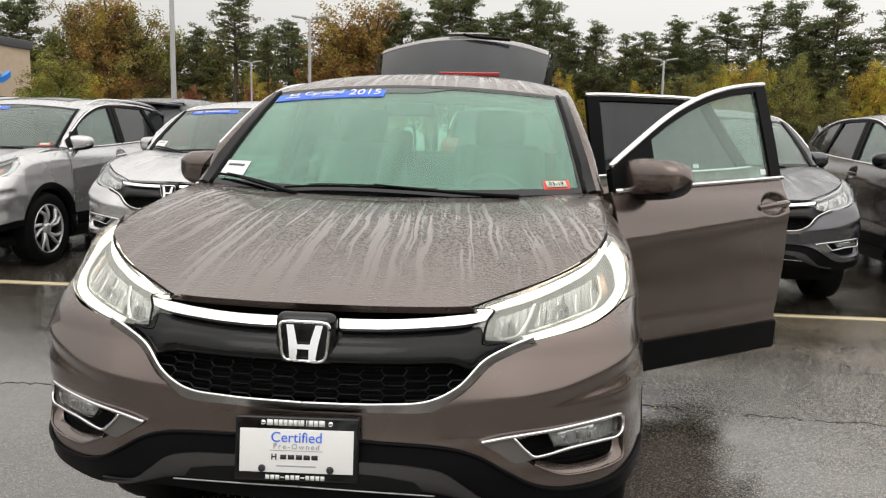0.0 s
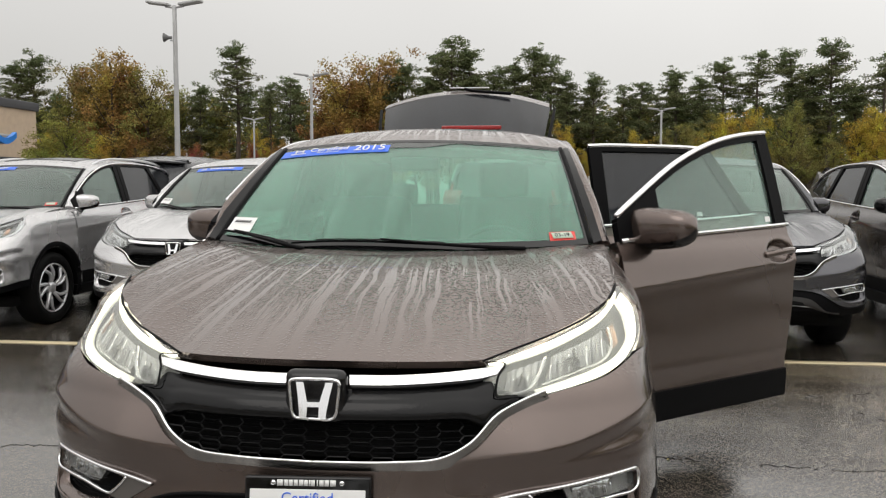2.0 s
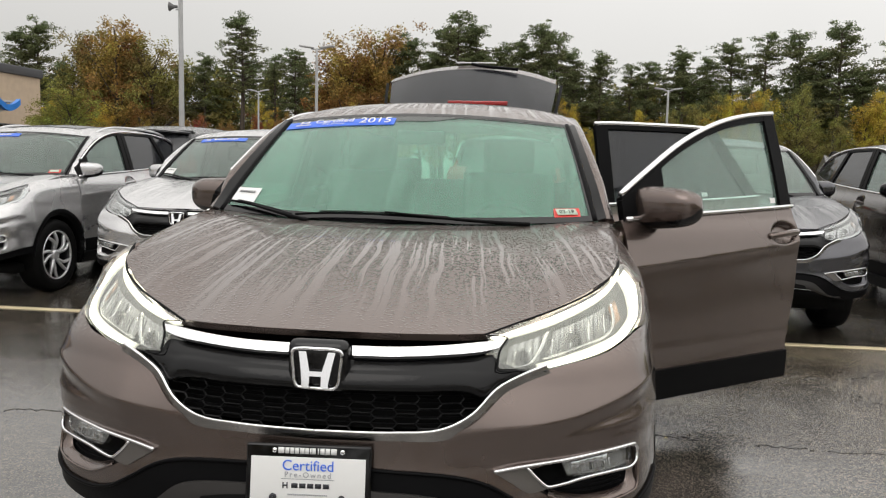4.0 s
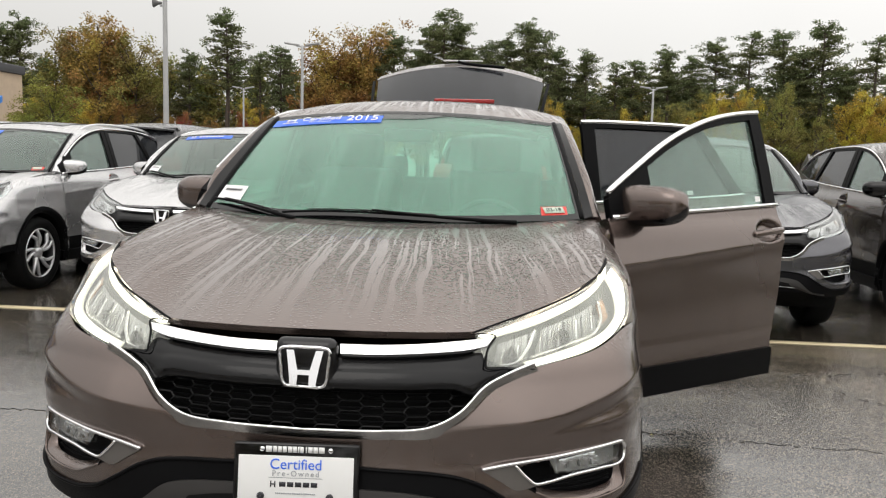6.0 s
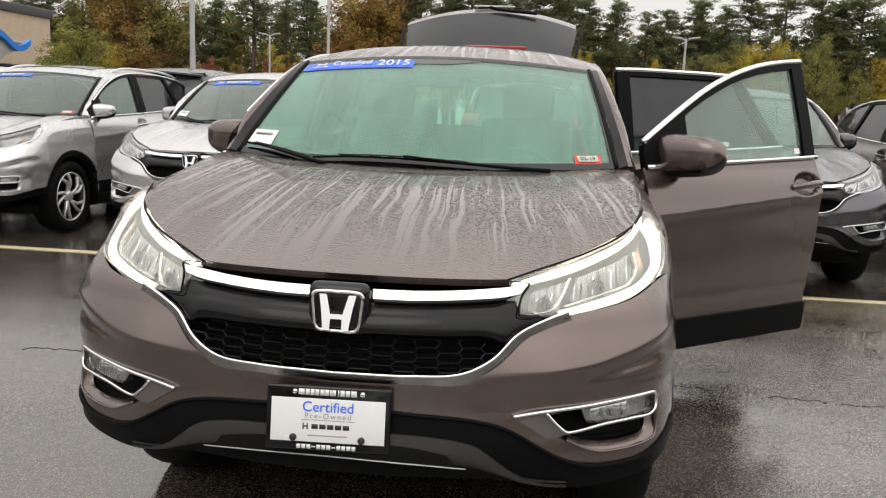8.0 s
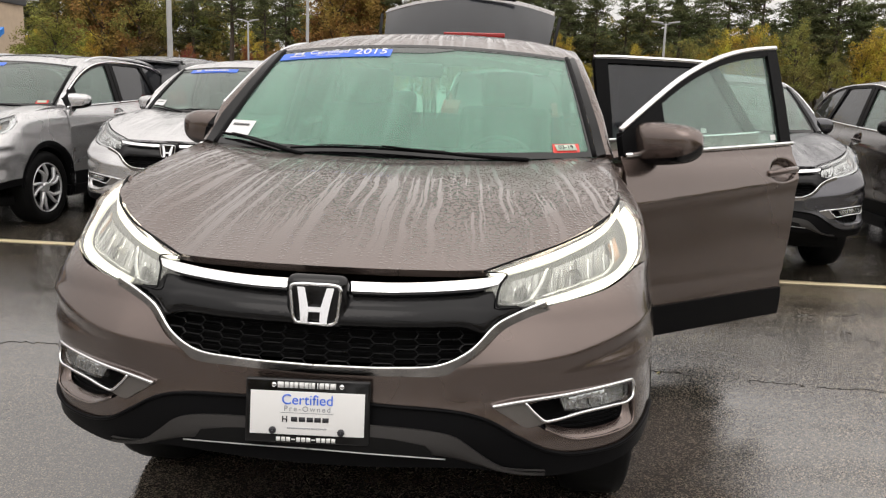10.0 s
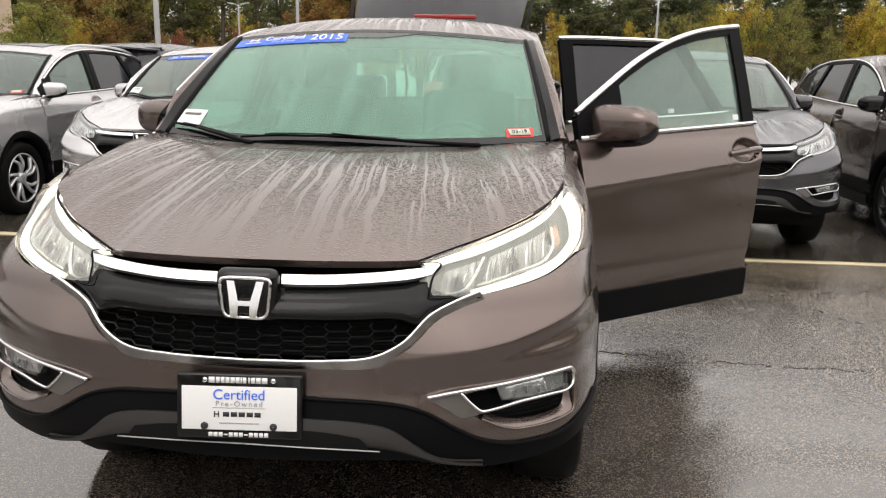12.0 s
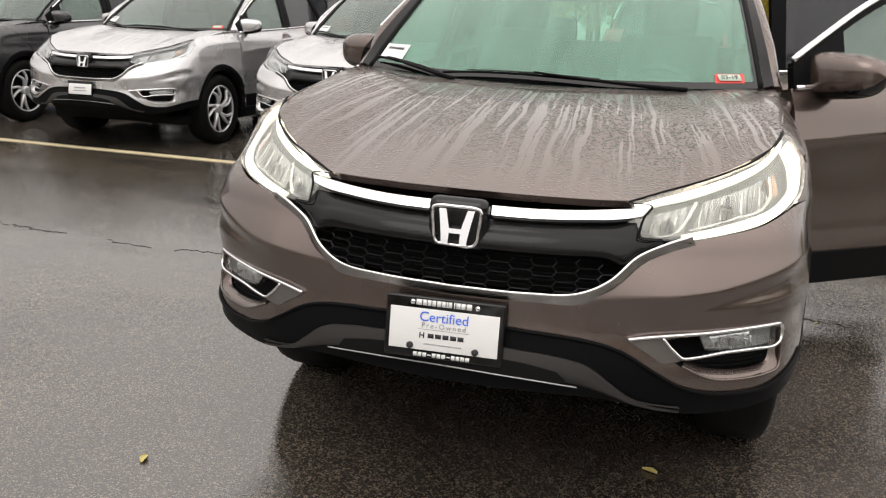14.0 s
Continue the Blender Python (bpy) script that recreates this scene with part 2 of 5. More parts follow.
TRIM = mat("interior_trim", (0.045, 0.045, 0.048), 0.7, bump=0.1, bump_scale=200)
CLOTH = mat("seat_cloth", (0.07, 0.068, 0.065), 0.9, bump=0.15, bump_scale=250)
LINER = mat("headliner", (0.42, 0.40, 0.37), 0.95)
REFLECTOR = mat("lamp_reflector", (0.50, 0.50, 0.49), 0.20, 0.9, vary=0.3, scale=30, bump=0.5, bump_scale=45)
LAMP_GREY = mat("lamp_bezel", (0.19, 0.19, 0.185), 0.35, 0.5, bump=0.1, bump_scale=60)
AMBER = mat("amber_reflector", (0.62, 0.36, 0.22), 0.25, 0.3, vary=0.7, scale=90, bump=0.7, bump_scale=120, coat=1.0)
DRL = mat("daytime_light", (1.0, 0.96, 0.82), 0.3, emit=5.0)
DRL_SOFT = mat("daytime_glow", (0.95, 0.93, 0.76), 0.4, emit=0.8)
TAIL = mat("tail_lamp", (0.35, 0.012, 0.012), 0.15, 0.0, coat=1.0)
WINDSHIELD = pane("windshield_glass", (0.58, 0.86, 0.74), 0.22, (0.33, 0.56, 0.46))
ROW_SCREEN = pane("row_windshield_glass", (0.70, 0.80, 0.75), 0.11, (0.40, 0.48, 0.44))
TOP_BAND = pane("top_band", (0.45, 0.50, 0.48), 0.30, (0.16, 0.17, 0.165))
# in the door and privacy glass part of the fog colour stands for reflections
DOOR_GLASS = pane("door_glass", (0.78, 0.90, 0.85), 0.20, (0.40, 0.50, 0.45))
DARK_GLASS = pane("privacy_glass", (0.12, 0.125, 0.135), 0.17, (0.15, 0.16, 0.18))
CLEAR_LENS = pane("clear_lamp_lens", (0.95, 0.96, 0.96), 0.03, (0.70, 0.70, 0.68))
# the lit lamp's pale glow is put into this lens's fog colour
LENS = pane("lamp_lens", (0.92, 0.93, 0.92), 0.10, (0.78, 0.79, 0.72))

# ---- mesh helpers ----


def part(name, data, material, parent=None, label="", smooth=True, flip=False):
    """Links vertices and faces, or a bmesh, as one mesh object, under a thing or a part."""
    me = bpy.data.meshes.new(name)
    if isinstance(data, tuple):
        me.from_pydata([tuple(v) for v in data[0]], [], data[1])
    else:
        data.to_mesh(me)
        data.free()
    me.materials.append(material)
    me.polygons.foreach_set("use_smooth", [smooth] * len(me.polygons))
    me.update()
    ob = new(name, me)
    ob.parent = parent
    if label:
        ob["label"] = label
    return ob


def empty(name, m, label, category, group=""):
    ob = new(name)
    ob.matrix_world = m
    return tagged(ob, label, category, group)


def join(*some):
    verts, faces = [], []
    for v, f in some:
        k = len(verts)
        verts += [tuple(p) for p in v]
        faces += [tuple(i + k for i in face) for face in f]
    return verts, faces


def normals(P):
    a, b = np.gradient(P, axis=0), np.gradient(P, axis=1)
    n = np.cross(a, b)
    return n / np.maximum(np.linalg.norm(n, axis=-1, keepdims=True), 1e-9)


def sheet(P, thick=0.01, out=(0, 2.2, 0.6), keep=None):
    """A grid of points as a solid sheet. It faces away from the point out; keep(centre) drops quads."""
    P = np.asarray(P, float)
    n = normals(P)
    mid = P.reshape(-1, 3)
    turned = np.sum(n.reshape(-1, 3) * (mid - np.array(out))) < 0
    if turned:
        P, n = P[::-1], -n[::-1]
        n = normals(P)
    nu, nv = P.shape[:2]
    B = P - n * thick
    verts = list(P.reshape(-1, 3)) + list(B.reshape(-1, 3))
    off = nu * nv
    faces, used = [], np.zeros((nu - 1, nv - 1), bool)
    for i in range(nu - 1):
        for j in range(nv - 1):
            if keep is not None and not keep((P[i, j] + P[i + 1, j + 1]) / 2):
                continue
            used[i, j] = True
            a, b, c, d = i * nv + j, (i + 1) * nv + j, (i + 1) * nv + j + 1, i * nv + j + 1
            faces.append((a, b, c, d))
            faces.append((d + off, c + off, b + off, a + off))
    def edge(a, b):
        k = len(verts)
        verts.extend([verts[a], verts[b], verts[b + off], verts[a + off]])
        faces.append((k + 1, k, k + 3, k + 2))
    for i in range(nu - 1):
        for j in range(nv - 1):
            if not used[i, j]:
                continue
            a, b, c, d = i * nv + j, (i + 1) * nv + j, (i + 1) * nv + j + 1, i * nv + j + 1
            if j == 0 or not used[i, j - 1]:
                edge(a, b)
            if i == nu - 2 or not used[i + 1, j]:
                edge(b, c)
            if j == nv - 2 or not used[i, j + 1]:
                edge(c, d)
            if i == 0 or not used[i - 1, j]:
                edge(d, a)
    return verts, faces


def curve(points, n):
    """n points on a smooth curve through a few, evenly spread along it."""
    p = np.asarray(points, float)
    s = np.r_[0, np.cumsum(np.linalg.norm(np.diff(p, axis=0), axis=1))]
    u = np.linspace(0, s[-1], n)
    return np.stack([lerp1(u, s, p[:, k]) for k in range(p.shape[1])], -1)


def ruled(a, b, nu, nv):
    """A grid between two curves."""
    a, b = curve(a, nu), curve(b, nu)
    t = np.linspace(0, 1, nv)[None, :, None]
    return a[:, None] * (1 - t) + b[:, None] * t


def tube(points, radius, n=40, sides=8, flat=1.0):
    """A rod along a curve; flat squeezes it. radius may be a pair."""
    c = curve(points, n)
    r = np.linspace(*(radius if isinstance(radius, tuple) else (radius, radius)), n)
    t = np.gradient(c, axis=0)
    t /= np.linalg.norm(t, axis=1)[:, None]
    up = np.array([0, 0, 1.0]) if abs(t[:, 2]).mean() < 0.9 else np.array([0, 1.0, 0])
    s = np.cross(t, up)
    s /= np.linalg.norm(s, axis=1)[:, None]
    w = np.cross(s, t)
    a = np.linspace(0, 2 * np.pi, sides, endpoint=False)
    P = c[:, None] + r[:, None, None] * (np.cos(a)[None, :, None] * s[:, None] + flat * np.sin(a)[None, :, None] * w[:, None])
    faces = [(i * sides + j, i * sides + (j + 1) % sides, (i + 1) * sides + (j + 1) % sides, (i + 1) * sides + j) for i in range(n - 1) for j in range(sides)]
    faces += [tuple(range(sides))[::-1], tuple((n - 1) * sides + j for j in range(sides))]
    return list(P.reshape(-1, 3)), faces


def box(cx, cy, cz, sx, sy, sz, bevel=0.0, turn=None):
    bm = bmesh.new()
    bmesh.ops.create_cube(bm, size=1.0, matrix=Matrix.Translation((cx, cy, cz)) @ (turn or Matrix()) @ Matrix.Diagonal((sx, sy, sz, 1)))
    if bevel:
        bmesh.ops.bevel(bm, geom=bm.edges[:], offset=bevel, segments=3, profile=0.5, affect="EDGES")
    v = [tuple(p.co) for p in bm.verts]
    bm.verts.index_update()
    f = [tuple(p.index for p in q.verts) for q in bm.faces]
    bm.free()
    return v, f


def lathe(profile, n=40, axis="x"):
    """A turned body: profile of (along, radius) round the x axis."""
    verts, faces, k = [], [], len(profile)
    for i in range(n):
        a = 2 * math.pi * i / n
        verts += [(x, r * math.cos(a), r * math.sin(a)) for x, r in profile]
    for i in range(n):
        for j in range(k - 1):
            faces.append((i * k + j, i * k + j + 1, ((i + 1) % n) * k + j + 1, ((i + 1) % n) * k + j))
    return verts, faces


def moved(data, m):
    return [tuple(m @ Vector(p)) for p in data[0]], data[1]


# ---- the shape shared by the parked cars ----
def lerp1(v, xs, ys):
    """Smooth curve through a few stations (monotone cubic)."""
    v = np.asarray(v, float)
    xs, ys = np.asarray(xs, float), np.asarray(ys, float)
    d = np.diff(ys) / np.diff(xs)
    m = np.r_[d[0], (d[1:] + d[:-1]) / 2, d[-1]]
    m[1:-1][d[1:] * d[:-1] <= 0] = 0
    v = np.clip(v, xs[0], xs[-1])
    i = np.clip(np.searchsorted(xs, v, side="right") - 1, 0, len(xs) - 2)
    h = xs[i + 1] - xs[i]
    t = (v - xs[i]) / h
    return ((2 * t**3 - 3 * t**2 + 1) * ys[i] + (t**3 - 2 * t**2 + t) * h * m[i] + (3 * t**2 - 2 * t**3) * ys[i + 1] + (t**3 - t**2) * h * m[i + 1])


Q = (0, .22, .45, .66, .86, 1.05, 1.30, 1.95)
NOSE_X = (0, .22, .445, .648, .812, .885, .912, .912)
NOSE_Y = (0, .012, .066, .14, .25, .42, .66, 1.32)
NOSE_Z = (.16, .22, .28, .36, .45, .57, .66, .75, .82, .90, 1.02, 1.08)
LEAN_Y = (.16, .07, .025, -.008, -.02, 0, .008, .028, .046, .13, .32, .46)
NARROW = (.94, .98, 1.0, 1.004, 1.004, 1, 1, .990, .979, .970, .935, .88)


def nose(q, z):
    """The skin of the car's front and wing: q runs from the middle round the corner to the side, z is the height."""
    s, a = np.sign(q), np.abs(q)
    front = np.clip((1.30 - a) / .44, 0, 1)
    front = front * front * (3 - 2 * front)
    x = lerp1(a, Q, NOSE_X) * lerp1(z, NOSE_Z, NARROW)
    y = lerp1(a, Q, NOSE_Y) + lerp1(z, NOSE_Z, LEAN_Y) * front
    return np.stack([s * x, y, z + 0 * x], -1)


POCKET = ((.556, .512), (.590, .490), (.640, .466), (.672, .456), (.700, .453), (.770, .455), (.850, .464), (.868, .468), (.876, .480), (.880, .540), (.868, .578), (.845, .586), (.800, .584), (.650, .571), (.545, .556))


def not_pocket(p):
    """Whether a point of the bumper lies outside the hollow round a fog lamp."""
    z = p[2]
    q = float(np.interp(abs(p[0]) / float(np.interp(z, NOSE_Z, NARROW)), NOSE_X[:-1], Q[:-1]))
    inside, n = False, len(POCKET)
    for k in range(n):
        (q0, z0), (q1, z1) = POCKET[k], POCKET[(k + 1) % n]
        if (z0 > z) != (z1 > z) and q < q0 + (z - z0) * (q1 - q0) / (z1 - z0):
            inside = not inside
    return not inside


def crease(q, z):
    """The bumper's shoulder, which runs from the grille's corner over the fog lamps."""
    a = np.abs(q)
    crest = lerp1(a, (.30, .45, .63, .757, .90, 1.1), (.655, .664, .682, .714, .755, .77))
    ridge = lerp1(a, (.30, .55, .75, .92, 1.1), (.618, .632, .648, .668, .68))
    top = lerp1(a, (.30, .42, .58, .75, .92), (.67, .735, .80, .835, .874))
    w = np.clip((a - .33) / .22, 0, 1) * np.clip((1.10 - a) / .25, 0, 1)
    above = np.clip((top - z) / np.maximum(top - crest, .02), 0, 1)
    turn = np.clip((crest - z) / .044, 0, 1)
    turn = turn * turn * (3 - 2 * turn)
    foot = np.clip((z - .565) / .055, 0, 1)
    return w * foot * (.036 * above ** .9 * (1 - .55 * turn) + .004 * np.exp(-(((z - ridge) / .016) ** 2)))


def nose_out(q, z, off=0.0, hollow=True):
    """Points on the nose, moved out along its normal."""
    P = nose(q, z)
    e = 2e-3
    sg = np.where(np.asarray(q) < 0, -1.0, 1.0)
    dq = (nose(np.abs(q) + e, z) - nose(np.maximum(np.abs(q) - e, 0), z)) * np.stack([sg, 1 + 0 * sg, 1 + 0 * sg], -1)
    dz = nose(q, z + e) - nose(q, z - e)
    n = np.cross(dq, dz)
    n *= sg[..., None]
    n /= np.linalg.norm(n, axis=-1, keepdims=True)
    d = off + (crease(q, z) if hollow else 0)
    return P + n * (np.asarray(d)[..., None] if np.ndim(d) else d)


def skin(low, up, nu, nv, off=0.0, thick=0.012, side=1, hollow=False, keep=None):
    """A panel of the nose between two curves of (q, z)."""
    g = ruled(low, up, nu, nv)
    return sheet(nose_out(side * g[..., 0], g[..., 1], off, hollow), thick, keep=keep)


def rim(outline, off, radius, side=1, n=120, flat=0.6):
    """A rod along an outline on the nose."""
    c = curve(outline, n)
    return tube(nose_out(side * c[:, 0], c[:, 1], off, False), radius, n, 8, flat)


def hood_z(x, y):
    a = np.abs(x)
    yf = lerp1(a, (0, .2, .413, .59, .70, .772, .815), (.105, .115, .165, .30, .43, .575, .95))
    zf = lerp1(a, (0, .2, .413, .59, .70, .772, .815), (.884, .884, .884, .935, .975, 1.018, 1.065))
    yr = 1.09 + .20 * (a / .72) ** 2
    zr = 1.088 + .016 * (a / .72) ** 2
    t = np.clip((y - yf) / (yr - yf), 0, 1)
    z = zf + (zr - zf) * (1 - (1 - t) ** 1.7)
    ridge = .014 * np.exp(-(((a - .60 - .06 * t) / .09) ** 2)) * np.clip(t * 5, 0, 1) * np.clip((1.05 - t) * 4, 0, 1)
    valley = -.010 * np.exp(-(((a - .43) / .12) ** 2)) * np.clip(t * 3, 0, 1) * np.clip((1.05 - t) * 4, 0, 1)
    return z + ridge + valley


def hood_grid(nu=61, nv=40):
    x = np.linspace(-.805, .805, nu)[:, None]
    a = np.abs(x)
    yf = lerp1(a, (0, .2, .413, .59, .70, .772, .815), (.105, .115, .165, .30, .43, .575, .95))
    yr = 1.075 + .20 * (a / .72) ** 2
    t = np.linspace(0, 1, nv)[None]
    y = yf + (yr - yf) * t
    P = np.stack([x + 0 * y, y, hood_z(x + 0 * y, y)], -1)
    return P


def screen_point(u, v, out=0.0):
    """On the windshield: u from -1 to 1 across, v from the cowl to the roof."""
    w = .765 + (.660 - .765) * v
    x = u * w
    y = 1.10 + .19 * u * u + (.73 - .13 * u * u) * v
    z = 1.088 + .020 * u * u + (.452 - .060 * u * u) * v + .022 * 4 * v * (1 - v) * (1 - .3 * u * u)
    return np.stack(np.broadcast_arrays(x, y - out * .55, z + out * .83), -1)


def screen_frame(u, v, out):
    """A frame that lies on the windshield: x across, y up it, z out of it."""
    e = .01
    at = lambda a, b: screen_point(np.array(a), np.array(b), out)
    x = Vector(at(u + e, v) - at(u - e, v)).normalized()
    z = x.cross(Vector(at(u, v + e) - at(u, v - e))).normalized()
    y = z.cross(x)
    m = Matrix((x, y, z)).transposed().to_4x4()
    m.translation = Vector(at(u, v))
    return m


ROOF_Y = (1.83, 2.05, 2.45, 3.0, 3.6, 4.1, 4.32)
ROOF_Z = (1.54, 1.595, 1.637, 1.645, 1.62, 1.572, 1.54)


def roof_point(u, y):
    w = lerp1(y, (1.83, 2.2, 3.0, 4.3), (.660, .672, .668, .61))
    k = np.clip((y - 1.83) / .4, 0, 1)
    y2 = y + .06 * u * u * np.clip((2.4 - y) / .57, 0, 1)
    return np.stack(np.broadcast_arrays(u * w, y2, lerp1(y, ROOF_Y, ROOF_Z) - (.060 - .015 * k) * u * u - .02 * k * u**6), -1)


def side_x(y, z):
    """Half width of the body's side."""
    lower = .912 * lerp1(z, (.16, .28, .36, .5, .66, .82, .95, 1.04, 1.08), (.95, .985, .997, 1.0, 1.0, .988, .965, .945, .925))
    upper = .842 - .26 * (z - 1.08) - .08 * (z - 1.08) ** 2
    x = np.where(z < 1.08, lower, upper)
    return x - .10 * np.clip((y - 3.3) / 1.2, 0, 1) ** 2


def side_point(y, z, side=1, off=0.0):
    return np.stack([side * (side_x(y, z) + off), y + 0 * z, z + 0 * y], -1)


def side_sheet(low, up, nu, nv, side, off=0.0, thick=0.012, keep=None):
    g = ruled(low, up, nu, nv)
    return sheet(side_point(g[..., 0], g[..., 1], side, off), thick, keep=keep)


AXLES = (.93, 3.55)
BELT = ((1.36, 1.09), (1.46, 1.095), (2.0, 1.115), (2.5, 1.135), (3.4, 1.185), (4.12, 1.27))
GLASS_TOP = ((1.36, 1.165), (1.5, 1.245), (1.8, 1.40), (2.1, 1.50), (2.45, 1.55), (2.9, 1.555), (3.4, 1.525), (3.8, 1.44), (4.12, 1.29))


def not_arch(p):
    return all((p[1] - a) ** 2 + (p[2] - .345) ** 2 > .405**2 for a in AXLES)


def at_y(pts, y):
    return float(lerp1(y, [p[0] for p in pts], [p[1] for p in pts]))


def stretch_of(pts, a, b, n=9):
    return [(y, at_y(pts, y)) for y in np.linspace(a, b, n)]


def window_grid(ga, gb, lean_a, lean_b, nu, nv, side, off, drop=0.0):
    """A pane or bar of the side glass between two upright lines that lean by so much from belt to top."""
    v, t = np.linspace(0, 1, nv)[None], np.linspace(0, 1, nu)[:, None]
    y = (ga + lean_a * v) * (1 - t) + (gb + lean_b * v) * t
    belt = lerp1(y, [p[0] for p in BELT], [p[1] for p in BELT])
    top = lerp1(y, [p[0] for p in GLASS_TOP], [p[1] for p in GLASS_TOP])
    z = belt * (1 - v) + (np.maximum(top, belt) + drop) * v
    return side_point(y, z, side, off)


def text_mesh(body, size, m, spacing=1.0):
    cu = bpy.data.curves.new("text", "FONT")
    cu.body, cu.size, cu.align_x, cu.align_y, cu.extrude, cu.space_character = body, size, "CENTER", "CENTER", 0.0008, spacing
    ob = bpy.data.objects.new("text", cu)
    scene.collection.objects.link(ob)
    bpy.context.view_layer.update()
    me = bpy.data.meshes.new_from_object(ob.evaluated_get(bpy.context.evaluated_depsgraph_get()))
    v = [tuple(m @ p.co) for p in me.vertices]
    f = [tuple(q.vertices) for q in me.polygons]
    bpy.data.objects.remove(ob)
    bpy.data.curves.remove(cu)
    bpy.data.meshes.remove(me)
    return v, f


def wheel(car, x, y, side, rim_mat, drop=0.0):
    """Tyre with tread shoulders, rim with ten split spokes, hub."""
    hub = Matrix.Translation((x, y, .345 + drop)) @ Matrix.Diagonal((side, 1, 1, 1))
    w = part("wheel", moved(lathe([(-.10, .17), (-.105, .23), (-.115, .30), (-.10, .335), (-.06, .345), (.06, .345), (.095, .335), (.112, .30), (.105, .25), (.085, .235), (.07, .225), (-.02, .22)], 56), hub), RUBBER, car, "black rubber tyre, wet")
    dish = lathe([(.09, .238), (.095, .228), (.07, .215), (0, .205), (-.05, .2), (-.06, .02)], 48)
    part("rim", moved(dish, hub), DARK_ALLOY, w)
    spokes = []
    for k in range(5):
        for dx in (-.17, .17):
            a = 2 * math.pi * k / 5 + .3
            p0 = (.060, .05 * math.cos(a), .05 * math.sin(a))
            p1 = (.088, .14 * math.cos(a + dx * 1.1 + .16), .14 * math.sin(a + dx * 1.1 + .16))
            p2 = (.080, .226 * math.cos(a + dx * 1.5 + .40), .226 * math.sin(a + dx * 1.5 + .40))
            spokes.append(tube([p0, p1, p2], (.024, .019), 8, 6, .7))
    part("spokes", moved(join(*spokes, lathe([(.05, .058), (.085, .05), (.092, .03), (.092, .001)], 20), lathe([(.08, .238), (.1, .234), (.1, .226), (.08, .222)], 48)), hub), rim_mat, w)
    return w


def headlamp(car, side, lit):
    up = [(.428, .878), (.52, .902), (.621, .927), (.75, .963), (.84, .996), (.930, 1.026)]
    low = [(.466, .806), (.586, .802), (.75, .834), (.90, .873), (1.010, .917), (1.035, .968), (.975, 1.020)]
    h = part("headlight", skin(low, up, 40, 10, -.045, .01, side), LAMP_GREY, car, "clear headlight with a lit daytime running strip" if lit else "clear wet headlight, unlit")
    glow, halo = (DRL, DRL_SOFT) if lit else (ALLOY, REFLECTOR)
    # light guide: a bright core on a wider, dimmer strip added for its soft glow
    outer = [(.575, .804), (.75, .835), (.90, .874), (1.008, .917), (1.031, .968), (.968, 1.021)]
    inner = [(.567, .820), (.74, .856), (.865, .890), (.928, .924), (.925, .960), (.898, .999)]
    core = [(.590, .812), (.748, .846), (.882, .884), (.958, .921), (.962, .961), (.920, 1.006)]
    part("strip_border", skin(outer, inner, 40, 5, -.018, .006, side), halo, h)
    part("light_strip", skin([(.592, .805), (.75, .836), (.896, .875), (1.000, .918), (1.021, .966), (.958, 1.016)], core, 40, 5, -.010, .006, side), glow, h)
    part("strip_border", skin([(.470, .877), (.51, .886), (.56, .896), (.64, .915), (.75, .947), (.910, 1.004)],
                          [(.440, .880), (.49, .892), (.54, .904), (.625, .926), (.75, .962), (.925, 1.024)], 40, 5, -.018, .006, side), halo, h)
    part("light_strip", skin([(.458, .878), (.50, .888), (.56, .901), (.64, .921), (.75, .953), (.910, 1.011)],
                             [(.440, .880), (.49, .891), (.54, .903), (.625, .925), (.75, .960), (.922, 1.021)], 40, 5, -.010, .006, side), glow, h)
    for low_r, up_r, pitch in (([(.60, .830), (.70, .852), (.80, .880), (.825, .905)], [(.62, .897), (.68, .911), (.77, .934), (.80, .944)], 190), ([(.478, .814), (.53, .816), (.575, .822)], [(.498, .868), (.55, .880), (.596, .892)], 150)):
        g = ruled(low_r, up_r, 90, 12)
        flute = -.040 + .007 * np.abs(np.sin(g[..., 0] * pitch)) + .010 * np.linspace(-1, 1, 12)[None] ** 2
        part("reflector", sheet(nose_out(side * g[..., 0], g[..., 1], flute, False), .004), REFLECTOR, h)
    part("divider", rim([(.500, .812), (.545, .820), (.575, .850), (.600, .893)], -.020, .005, side, 16), CHROME, h)
    part("bezel", rim([(.585, .832), (.70, .858), (.80, .884), (.828, .915), (.825, .945)], -.020, .004, side, 30), CHROME, h)
    for q, z, r in ((.675, .880, .020), (.525, .846, .016)):
        c = nose_out(np.array([side * q]), np.array([z]), -.034)[0]
        m = Matrix.Translation(c) @ pose(0, 0, 0, 0, 0, -90 + side * 25)
        part("projector", moved(lathe([(.020, r * 1.3), (.008, r * 1.1), (0, r * .7), (.002, r * .3), (.002, .001)], 20), m), REFLECTOR, h)
    shade = random.Random(7)
    for k in range(11):
        q, drop = .612 + .0195 * k, shade.uniform(0, .018)
        z0 = .838 + .26 * (q - .60)
        part("rib", rim([(q, z0), (q + .006, z0 + .050 - drop)], -.028, shade.uniform(.0018, .0042), side, 4), (CHROME, LAMP_GREY, REFLECTOR)[k % 3], h)
    for k in range(4):
        q, z0 = .488 + .020 * k, .826 + .004 * k
        part("rib", rim([(q, z0), (q + .007, z0 + shade.uniform(.025, .04))], -.028, shade.uniform(.0015, .003), side, 4), (LAMP_GREY, CHROME)[k % 2], h)
    part("side_marker", skin([(.832, .898), (.872, .909)], [(.820, .944), (.858, .956)], 6, 6, -.026, .004, side), AMBER, h)
